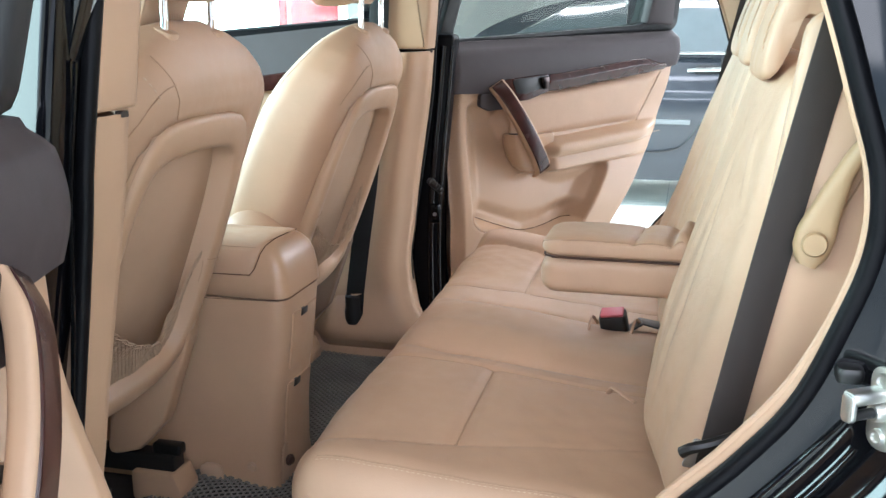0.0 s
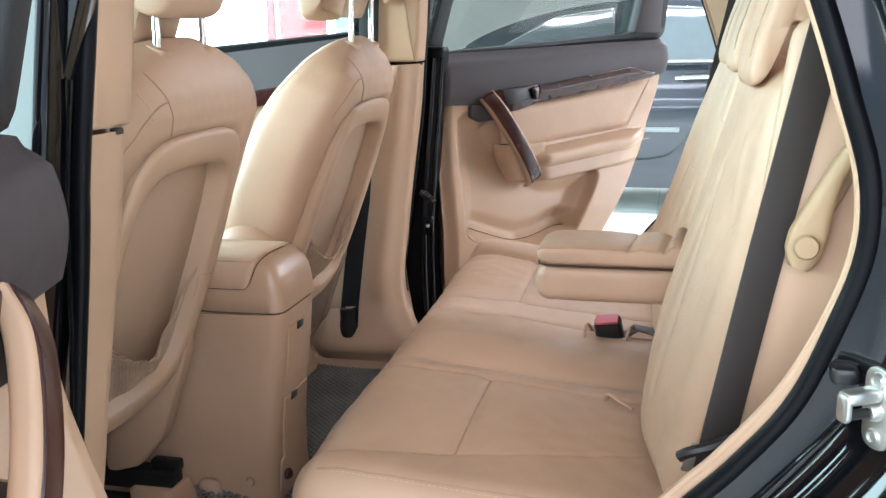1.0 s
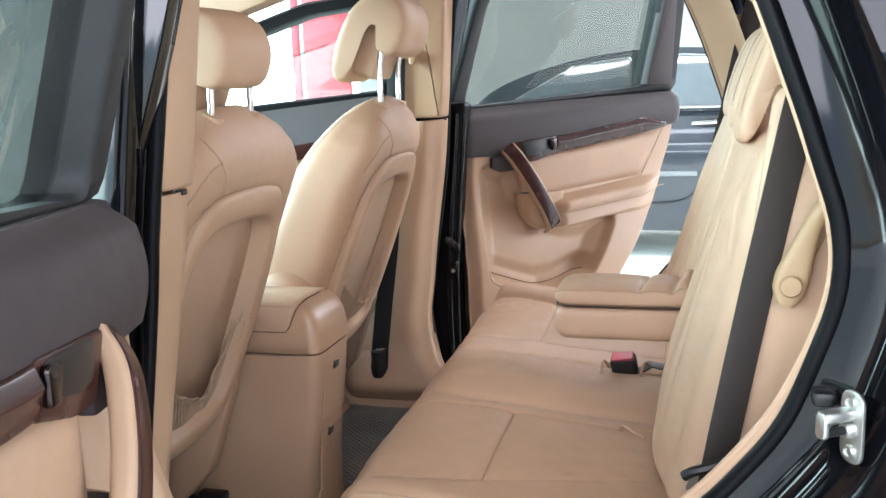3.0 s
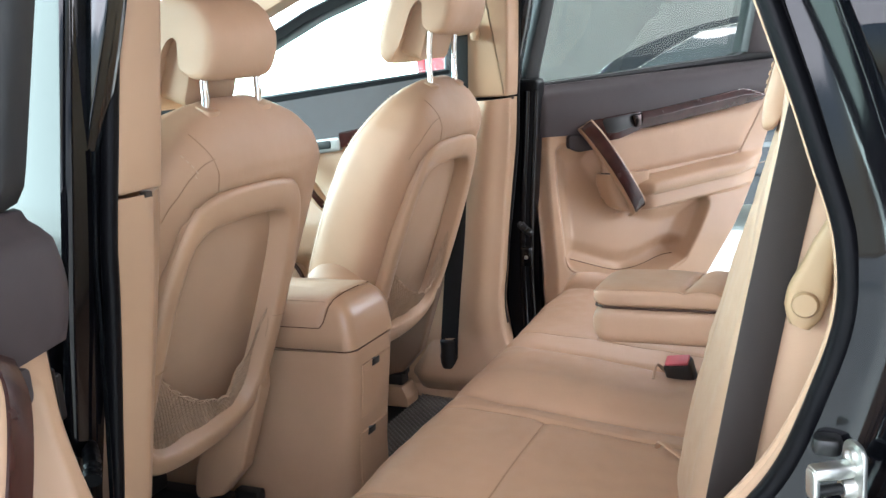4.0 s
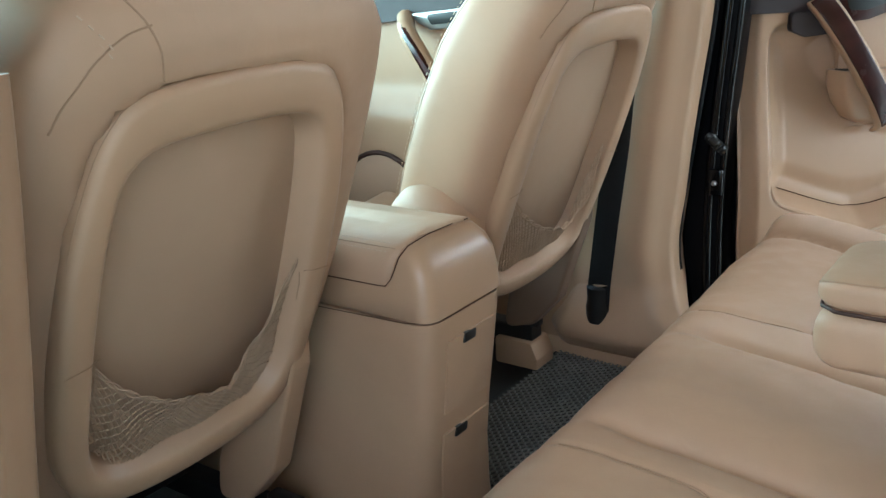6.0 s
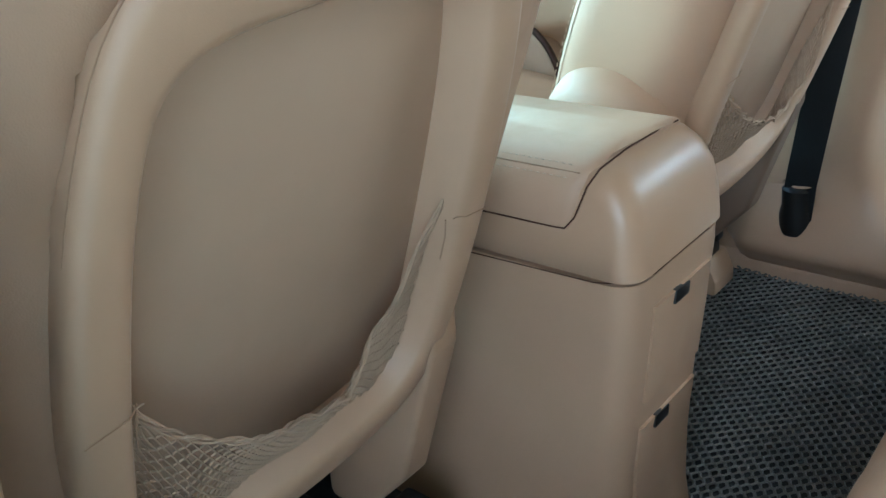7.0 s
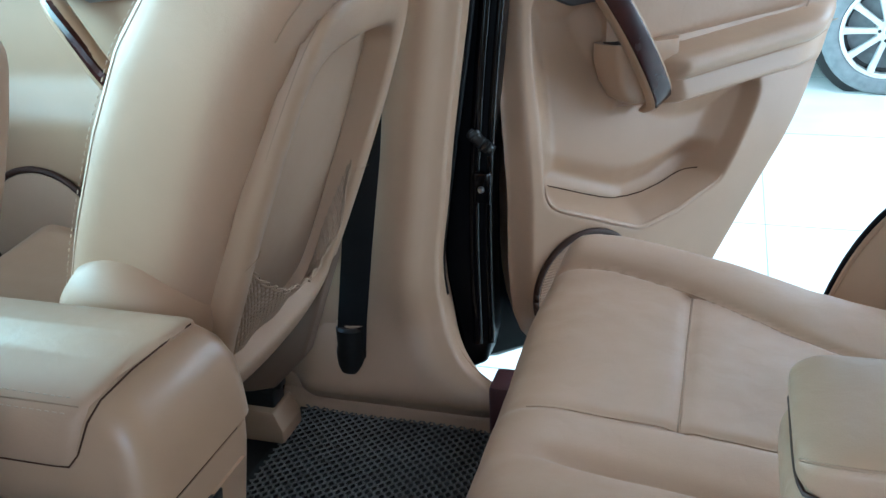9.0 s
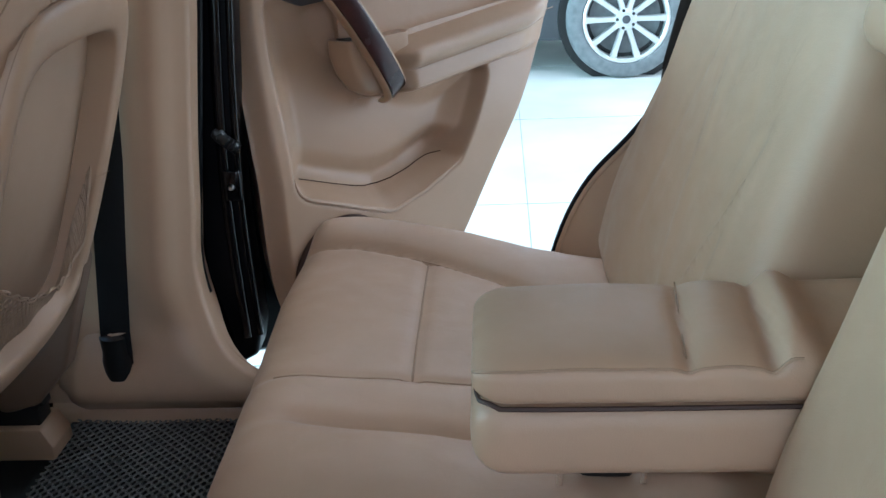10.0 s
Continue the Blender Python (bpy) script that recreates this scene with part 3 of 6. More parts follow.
part("seam_line", tube([(-1.3, -0.0962, 0.7545), (-1.0, -0.0962, 0.7585), (-0.755, -0.0962, 0.7640), (-0.727, -0.084, 0.7645), (-0.7155, -0.055, 0.7645), (-0.7155, 0.055, 0.7645), (-0.73, 0.088, 0.7645)], 0.0006, 6), DEEP_SEAM, con_body)
for name, z0, z1 in (("ashtray_panel", 0.612, 0.728), ("rear_drawer", 0.385, 0.578)):
    rows = []
    for z in np.linspace(z0, z1, 6):
        xr = lerp_table([(0.36, -0.745), (0.52, -0.742), (0.60, -0.732), (0.68, -0.722), (0.74, -0.716)])(z)
        rows.append([(xr + d, y, z) for y, d in ((-0.055, -0.004), (-0.055, 0.0022), (-0.053, 0.0034), (0.060, 0.0034), (0.062, 0.0022), (0.062, -0.004))])
    pan = part(name, loft(rows), PLASTIC, console)
    zl = z1 - 0.002
    yl = -0.004 if z1 > 0.6 else -0.014
    xr = lerp_table([(0.36, -0.745), (0.52, -0.742), (0.60, -0.732), (0.68, -0.722), (0.74, -0.716)])(zl)
    part("latch", slab(rounded([(yl - 0.016, zl - 0.013), (yl + 0.014, zl - 0.013), (yl + 0.017, zl + 0.001), (yl - 0.013, zl + 0.003)], 0.003), xr - 0.001, xr + 0.0052, lambda u, v, w: (w, u, v), 0.002), BLACK, pan, "black finger latch")
part("screw_cap", lathe([(0.0, 0.006), (0.007, 0.006), (0.011, 0.0)], (-0.80, -0.0985, 0.41), (0, -1, 0), 14), PANEL, con_body)
part("coat_hook", lathe([(0.0, 0.016), (0.008, 0.015), (0.012, 0.009), (0.008, 0.004), (0.008, 0.0)], (-0.742, -0.058, 0.415), (0.9, -0.35, 0.1), 18), RING, con_body, "brown bag hook")

part("foot_cap", loft([[(-0.882 + 0.026 * k * math.cos(a), -0.116 + 0.014 * k * math.sin(a), z) for a in np.linspace(0, 2 * math.pi, 24, endpoint=False)] for z, k in ((0.36, 1.0), (0.395, 1.0), (0.408, 0.9), (0.414, 0.6), (0.416, 0.2))]), PANEL, console, "pale rounded foot cover", angle=60)
part("hook_recess", slab(rounded([(-0.085, 0.375), (-0.045, 0.375), (-0.030, 0.46), (-0.070, 0.445)], 0.008), -0.746, -0.7405, lambda u, v, w: (w, u, v), 0.002), PANEL, con_body)

# ---- rear bench ----
bench = thing("rear_bench", "tan leather split rear bench seat with seams", "car seat", base=(-0.2, 0, 0.38))
CUSH = curve([(-0.474, 0.42), (-0.484, 0.50), (-0.491, 0.58), (-0.496, 0.64), (-0.498, 0.682), (-0.492, 0.712), (-0.474, 0.732), (-0.445, 0.741), (-0.40, 0.742), (-0.30, 0.734), (-0.2, 0.722), (-0.1, 0.712), (0.0, 0.705), (0.08, 0.70)], 150)
CUSH_T = np.gradient(CUSH, axis=0)
CUSH_N = np.stack([-CUSH_T[:, 1], CUSH_T[:, 0]], axis=1)
CUSH_N /= np.linalg.norm(CUSH_N, axis=1, keepdims=True)
BENCH_Y = 0.63


def groove(d, width, depth):
    return -depth * math.exp(-(d / width) ** 2)


def side_seam_y(x):
    return 0.565 - 0.30 * (x + 0.468) - 0.15 * max(0, -0.30 - x)


def middle_seam_y(x):
    return 0.205 + 0.02 * smooth(-0.42, -0.05, x)


def cross_seam_x(y):
    return -0.300 if y > 0 else -0.281


def cushion_relief(i, x, y):
    ay = abs(y)
    out = 0.0
    d = ay - (BENCH_Y - 0.055)
    if d > 0:
        out -= 0.055 - math.sqrt(max(0.0, 0.055 ** 2 - d * d))
    # creases beside the middle place
    rear = smooth(-0.50, -0.36, x) if CUSH[i, 1] > 0.69 else 0.0
    out += (groove(ay - 0.135, 0.012, 0.011) + groove(ay - 0.140, 0.035, 0.012)) * rear
    out += 0.014 * smooth(0.135, 0.04, ay) * rear
    front = smooth(-0.494, -0.45, x) if CUSH[i, 1] > 0.70 else 0.0
    if CUSH[i, 1] > 0.66:
        out += groove(ay - (0.205 + 0.02 * smooth(-0.42, -0.05, x)), 0.006, 0.004) * front
        bend = side_seam_y(x)
        soft = 1.0 if y > 0 else 0.15 + 0.2 * smooth(-0.30, -0.42, x)
        out += groove(ay - bend, 0.006, 0.005) * front * soft
        if 0.205 < ay < bend:
            out += groove(x - cross_seam_x(y), 0.010, 0.005)
            out += 0.004 * math.sin(math.pi * (ay - 0.205) / max(0.05, bend - 0.205))
        if ay > bend:
            out += 0.026 * math.sin(math.pi * min(1.0, (ay - bend) / max(0.04, BENCH_Y - bend))) ** 0.8 * (1 - 0.45 * smooth(-0.3, -0.02, x)) * front * soft
    # worn hollow beside the buckle
    if CUSH[i, 1] > 0.69:
        out -= 0.007 * math.exp(-((x + 0.13) / 0.05) ** 2 - ((y + 0.03) / 0.07) ** 2)
    return out + 0.0022 * noise.noise(Vector((x * 9, y * 9, 1))) + 0.0012 * noise.noise(Vector((x * 28, y * 28, 4)))


def taper(x, y):
    return y * (1.04 - 0.12 * smooth(-0.45, 0.0, x)) if y > 0 else y * (0.985 - 0.065 * smooth(-0.45, 0.0, x))


rings = []
for y in np.concatenate([[-BENCH_Y], np.linspace(-BENCH_Y + 0.002, BENCH_Y - 0.002, 340), [BENCH_Y]]):
    ring = []
    for i in range(len(CUSH)):
        d = cushion_relief(i, CUSH[i, 0], y)
        ring.append((CUSH[i, 0] + CUSH_N[i, 0] * d, y, CUSH[i, 1] + CUSH_N[i, 1] * d))
    rings.append([(x, taper(x, yy), z + 0.03 * yy - 0.014) for x, yy, z in ring] + [(0.08, y, 0.42)])
part("cushion", loft(rings), LEATHER, bench, "tan leather bench cushion with stitched panels", angle=70)



def cushion_point(x, y):
    """The cushion's upper surface at x, y of the untapered bench."""
    k = np.arange(len(CUSH))
    top = k[len(CUSH) // 3:]
    f = float(np.interp(x, CUSH[top, 0], top))
    px, pz, nx, nz = (float(np.interp(f, k, c)) for c in (CUSH[:, 0], CUSH[:, 1], CUSH_N[:, 0], CUSH_N[:, 1]))
    d = cushion_relief(int(f), px, y)
    return (px + nx * d, taper(px, y), pz + nz * d + 0.03 * y - 0.0135)


bench_cushion = bench.children[0]
# stitched seam low on the front of the cushion
k_seam = int(np.argmin(np.abs(CUSH[:75, 1] - 0.655)))
front_line = []
for y in np.linspace(-0.60, 0.60, 160):
    d = cushion_relief(k_seam, CUSH[k_seam, 0], y) + 0.0006
    front_line.append((CUSH[k_seam, 0] + CUSH_N[k_seam, 0] * d, taper(-0.5, y), CUSH[k_seam, 1] + CUSH_N[k_seam, 1] * d + 0.03 * y - 0.014))
part("seam", tube(front_line, 0.0010, 6), SEAM, bench_cushion)
part("stitching", stitches([(x, y, z - 0.006) for x, y, z in front_line], np.array((-0.0004, 0, 0))), LEATHER, bench_cushion)
for sg in (-1, 1):
    ys = np.linspace(middle_seam_y(-0.288), side_seam_y(-0.288), 60)
    part("seam", tube([cushion_point(cross_seam_x(sg), sg * y) for y in ys], 0.0014, 6), SEAM, bench_cushion)
    xs = np.linspace(-0.46, 0.0, 70)
    part("seam", tube([cushion_point(x, sg * middle_seam_y(x)) for x in xs], 0.0012, 6), SEAM, bench_cushion)
    part("seam", tube([cushion_point(x, sg * side_seam_y(x)) for x in (xs if sg > 0 else np.linspace(-0.46, -0.30, 30))], 0.0012 if sg > 0 else 0.0006, 6), SEAM, bench_cushion)
    end_line = [cushion_point(x, sg * 0.599) for x in np.linspace(-0.452, -0.04, 60)]
    part("seam", tube(end_line, 0.0008, 6), SEAM, bench_cushion)
    part("stitching", stitches([(x, y + sg * 0.005, z - 0.0028) for x, y, z in end_line], np.array((0, 0, 0.0006))), THREAD_TAN, bench_cushion)
BACK_LEAN = radians(16)
BH = Vector((math.sin(BACK_LEAN), 0, math.cos(BACK_LEAN)))
BN = Vector((-math.cos(BACK_LEAN), 0, math.sin(BACK_LEAN)))
B0 = Vector((-0.035, 0, 0.72))


def bench_place(y, h, n):
    """Across, up the bench's backrest, and forward out of its face."""
    return tuple(B0 + Vector((0, y, 0)) + BH * h + BN * n)


def pad(name, y0, y1, h0, h1, n0, n1, r, relief, parent, label="", mat=None, ny=70, nh=70):
    """An upholstered pad: a face at n1 with rounded rim, and its back at n0."""
    def face(s, t):
        u, v = 2 * s - 1, 2 * t - 1
        y, h = (y0 + y1) / 2 + (y1 - y0) / 2 * u, (h0 + h1) / 2 + (h1 - h0) / 2 * v
        dy, dh = min(y - y0, y1 - y), min(h - h0, h1 - h)
        drop = 0.0
        for d in (dy, dh):
            if d < r:
                drop += r - math.sqrt(max(0.0, r * r - (r - d) ** 2))
        return bench_place(y, h, max(n0 + 0.004, n1 - drop + relief(y, h)))

    def warp(k):
        return 0.5 - 0.5 * math.cos(math.pi * k)
    return part(name, sheet(ny, nh, lambda s, t: face(warp(s) * 0.5 + s * 0.5, warp(t) * 0.5 + t * 0.5), lambda s, t: bench_place(y0 + (y1 - y0) * (warp(s) * 0.5 + s * 0.5), h0 + (h1 - h0) * (warp(t) * 0.5 + t * 0.5), n0)), mat or LEATHER, parent, label, angle=70)


def side_relief(sign):
    def f(y, h):
        o = abs(y)
        calm = 0.3 + 0.7 * smooth(0.42, 0.18, h)
        r = (0.020 if sign > 0 else 0.0) * smooth(0.40, 0.50, o) * smooth(0.58, 0.52, o) * smooth(0.62, 0.3, h) * smooth(0.12, 0.36, h)
        r -= (0.030 if sign < 0 else 0.0) * smooth(0.40, 0.57, o) * (0.45 + 0.55 * smooth(0.50, 0.30, h))
        r += groove(o - 0.43 + 0.05 * smooth(0.2, 0.5, h), 0.006, 0.005) * smooth(0.05, 0.12, h) * smooth(0.46, 0.38, h)
        r += 0.005 * math.sin(math.pi * min(1, max(0, (o - 0.2) / 0.24))) * calm
        r -= 0.01 * smooth(0.15, 0.0, h)
        r += 0.004 * math.exp(-((o - 0.28 - 0.12 * h) / 0.012) ** 2) * smooth(0.0, 0.1, h) * smooth(0.45, 0.3, h)
        if sign > 0:
            r += 0.034 * smooth(0.36, 0.02, h) * smooth(0.30, 0.50, o)
            line = float(np.interp(h, [0.1, 0.175, 0.25, 0.31], [0.225, 0.185, 0.147, 0.131]))
            r += (0.006 * math.exp(-((o - line) / 0.007) ** 2) - 0.004 * math.exp(-((o - line - 0.016) / 0.01) ** 2)) * smooth(0.06, 0.13, h) * smooth(0.34, 0.26, h)
            line = float(np.interp(h, [0.05, 0.17, 0.28], [0.165, 0.152, 0.140]))
            r += 0.004 * math.exp(-((o - line) / 0.006) ** 2) * smooth(0.03, 0.1, h) * smooth(0.30, 0.2, h)
            r -= 0.010 * smooth(0.16, 0.07, o)
        else:
            line = 0.307 + 0.36 * (h - 0.2)
            r += 0.005 * math.exp(-((o - line) / 0.012) ** 2) * smooth(0.1, 0.2, h) * smooth(0.50, 0.3, h)
            line = 0.50 - 0.4 * (h - 0.40)
            r += 0.004 * math.exp(-((o - line) / 0.006) ** 2) * smooth(0.36, 0.40, h) * smooth(0.47, 0.43, h)
        return r + (0.003 * noise.noise(Vector((y * 8, h * 5, 3))) + 0.0012 * noise.noise(Vector((y * 30, h * 14, 7)))) * calm
    return f


near_back = pad("backrest", -0.592, -0.088, -0.02, 0.56, -0.15, 0.0, 0.05, side_relief(-1), bench, "tan leather backrest half")
far_back = pad("backrest", 0.065, 0.615, -0.02, 0.56, -0.15, 0.0, 0.035, side_relief(1), bench, "tan leather backrest half")
edge_line = [bench_place(-0.545, h, -0.0055 + side_relief(-1)(-0.545, h)) for h in np.linspace(0.03, 0.48, 40)]
part("seam", tube(edge_line, 0.0007, 6), SEAM, near_back)
for d in (-0.005, 0.005):
    part("stitching", stitches([np.array(p) + np.array((0, d, 0)) for p in edge_line], np.array((-0.0006, 0, 0))), LEATHER, near_back)
part("cover_tab", slab(rounded([(0.565, 0.045), (0.598, 0.03), (0.604, 0.10), (0.585, 0.125), (0.572, 0.10)], 0.01, 3), -0.046, -0.036, bench_place, 0.003), LEATHER, far_back, "leather tab of the seat cover")
part("tab_hole", slab(rounded([(0.583, 0.062), (0.592, 0.062), (0.594, 0.088), (0.586, 0.09)], 0.004, 3), -0.038, -0.0352, bench_place, 0.0008), GAP, far_back)
part("cover_tab", tube(curve([(-0.085, -0.235, 0.698), (-0.078, -0.245, 0.712), (-0.060, -0.258, 0.707), (-0.040, -0.268, 0.700)], 14), 0.005, 8, flat=0.5), LEATHER, near_back, "leather tab of the seat cover")
pad("backrest_bridge", -0.086, 0.063, 0.415, 0.56, -0.13, 0.0, 0.03, lambda y, h: 0.0, bench, "tan leather middle of the backrest", ny=30, nh=24)
pad("armrest_recess", -0.086, 0.063, -0.02, 0.42, -0.15, -0.118, 0.015, lambda y, h: 0.0, bench, "tan leather recess behind the armrest", mat=LEATHER, ny=24, nh=30)



def arm_point(x, turn, z0, z1, x0, y0, y1, relief, r=0.030):
    """A point of a puffed bolster lying along x, turned round its axis; its front end is rounded."""
    d = min(1.0, max(0.0, (x - x0) / r))
    k = math.sqrt(max(0.0, 1 - (1 - d) ** 2))
    c, sn = math.cos(turn), math.sin(turn)
    hw = (y1 - y0) / 2 - 0.022 * (1 - k)
    hh = (z1 - z0) / 2 * (0.25 + 0.75 * k)
    y = (y0 + y1) / 2 + hw * math.copysign(abs(c) ** 0.36, c)
    z = (z0 + z1) / 2 + hh * math.copysign(abs(sn) ** 0.5, sn)
    if sn > 0:
        z += relief(x, y) * sn
    return (x, y + 0.0012 * noise.noise(Vector((x * 30, z * 30, 2))), z)


def arm_bolster(z0, z1, x0, x1, y0, y1, relief):
    xs = np.concatenate([x0 + 0.030 * (1 - np.cos(np.linspace(0, math.pi / 2, 12))), np.linspace(x0 + 0.034, x1, 90)])
    return loft([[arm_point(x, 2 * math.pi * (j + 0.5) / 72, z0, z1, x0, y0, y1, relief) for j in range(72)] for x in xs])


def hinge_x(y):
    return -0.054 + 0.10 * (y + 0.035)


def lid_relief(x, y):
    d = x - hinge_x(y)
    out = groove(d, 0.006, 0.005) + 0.003 * math.sin(math.pi * min(1, max(0, (x + 0.21) / 0.15)))
    out += 0.004 * math.sin(math.pi * min(1, max(0, d / 0.055)))
    out += groove(d - 0.060, 0.005, 0.006)
    out += 0.016 * smooth(0.062, 0.075, d) - 0.014 * smooth(0.078, 0.105, d)
    return out + 0.0012 * noise.noise(Vector((x * 22, y * 22, 6)))


armrest = part("armrest", arm_bolster(0.822, 0.893, -0.222, 0.11, -0.113, 0.043, lambda x, y: 0.0), LEATHER, bench, "folded-down tan leather armrest with a lid", angle=70)
LID = (0.888, 0.925, -0.220, -0.112, 0.042)
part("armrest_top", arm_bolster(0.888, 0.925, -0.220, 0.12, -0.112, 0.042, lid_relief), LEATHER, armrest, angle=70)
part("piping", tube([arm_point(x, radians(148), *LID, lid_relief) for x in np.concatenate([-0.220 + 0.030 * (1 - np.cos(np.linspace(0.35, math.pi / 2, 10))), np.linspace(-0.185, 0.02, 50)])], 0.0013, 6), SEAM, armrest)
part("groove", tube(curve([(0.08, -0.1115, 0.8905), (-0.17, -0.1115, 0.8905), (-0.203, -0.1045, 0.8905), (-0.2165, -0.085, 0.8905), (-0.2175, 0.02, 0.8905)], 40), 0.0020, 6), RING, armrest)
part("seam", tube([(hinge_x(y) - 0.0005, y, arm_point(hinge_x(y), radians(90), *LID, lid_relief)[2] + 0.0002) for y in np.linspace(-0.095, 0.03, 20)], 0.0007, 6), SEAM, armrest)

# rear headrests, low and hooked over the top of the backrest
def rear_headrest(y, label):
    prof = curve([(0.045, 0.475), (0.058, 0.50), (0.060, 0.56), (0.050, 0.63), (0.020, 0.67), (-0.03, 0.675), (-0.06, 0.64), (-0.06, 0.585), (-0.03, 0.565), (0.005, 0.56), (0.012, 0.52), (0.022, 0.482)], 60, True)
    rings = []
    for a in np.sin(np.linspace(-1, 1, 23) * math.pi / 2):
        k = max(0.0, 1 - abs(a) ** 4) ** 0.25
        rings.append([bench_place(y + a * 0.125, 0.042 + 0.58 + (h - 0.58) * (0.8 + 0.2 * k), (0.01 + (n - 0.01) * (0.6 + 0.4 * k)) * 0.62 - 0.016) for n, h in prof])
    hr = thing("rear_headrest", label, "headrest", "rear headrests", bench_place(y, 0.56, 0))
    pad_ob = part("headrest_pad", loft(rings), LEATHER, hr, angle=60)
    edge = [(0.046, 0.49), (0.0585, 0.52), (0.060, 0.56), (0.051, 0.625), (0.030, 0.66)]
    line = [bench_place(y - 0.092, h + 0.042, (n + 0.0005) * 0.62 - 0.016) for n, h in curve(edge, 30)]
    part("seam", tube(line, 0.0007, 6), SEAM, pad_ob)
    for d in (-0.006, 0.006):
        part("stitching", stitches([np.array(p) + np.array((0, d, 0)) for p in line], np.array((-0.0006, 0, 0)), 0.006, 0.004, 0.0007), LEATHER, pad_ob)


rear_headrest(-0.36, "tan leather headrest hooked over the rear backrest")
rear_headrest(0.36, "tan leather headrest hooked over the rear backrest")
rear_headrest(0.0, "tan leather headrest of the middle rear place")

# buckle in the cushion slot
buckle = thing("belt_buckle", "black belt buckle with a red release button", "seat belt", base=(-0.1, 0.06, 0.69))
bk = pose(-0.099, 0.067, 0.712, 20, -8, -4)
buckle_body = part("buckle_body", box(-0.026, 0.026, -0.018, 0.018, -0.03, 0.034, 0.006).moved(bk), BLACK, buckle)
part("release_button", box(-0.022, 0.022, -0.014, 0.014, 0.033, 0.0385, 0.002).moved(bk), RED, buckle_body, "red release button")
part("slot_flap", tube(curve([(-0.146, 0.030, 0.714), (-0.142, 0.050, 0.736), (-0.134, 0.080, 0.714)], 12), 0.003, 8), LEATHER, buckle, "tan leather slot edge")
part("slot_flap", tube(curve([(-0.066, 0.035, 0.712), (-0.060, 0.060, 0.732), (-0.05, 0.085, 0.712)], 12), 0.003, 8), LEATHER, buckle, "tan leather slot edge")
part("stalk", strap([(-0.095, 0.072, 0.69), (-0.05, 0.085, 0.722), (-0.005, 0.09, 0.712)], 0.045, 0.004, (0, 1, 0)), BLACK, buckle)

# ---- body shell of the car ----
car = thing("car_body", "black car body with tan interior trim", "car", base=(-0.2, 0, 0.3))


def y_place(u, v, w):
    return (u, w, v)


part("floor_pan", box(-2.2, 1.6, -0.74, 0.74, 0.30, 0.352, 0.005), CARPET, car, "dark carpeted car floor")
trim_front = [(-1.0, 0.365), (-0.99, 0.41), (-0.955, 0.52), (-0.90, 0.70), (-0.85, 0.95), (-0.80, 1.20)]
trim_rear = [(-0.55, 0.365), (-0.555, 0.415), (-0.575, 0.445), (-0.622, 0.466), (-0.664, 0.493), (-0.692, 0.528), (-0.709, 0.59), (-0.710, 0.66), (-0.697, 0.75), (-0.683, 0.86), (-0.665, 0.98), (-0.650, 1.08), (-0.637, 1.21)]


def pillar_y(x, z):
    """Inner face of the pillar trim: leans in with height, and flares towards the sill."""
    return 0.705 - 0.03 * smooth(0.5, 1.2, z) - 0.068 * smooth(0.58, 0.43, z) + 0.055 * smooth(0.445, 0.372, z) - 0.02 * smooth(1.2, 1.6, z)


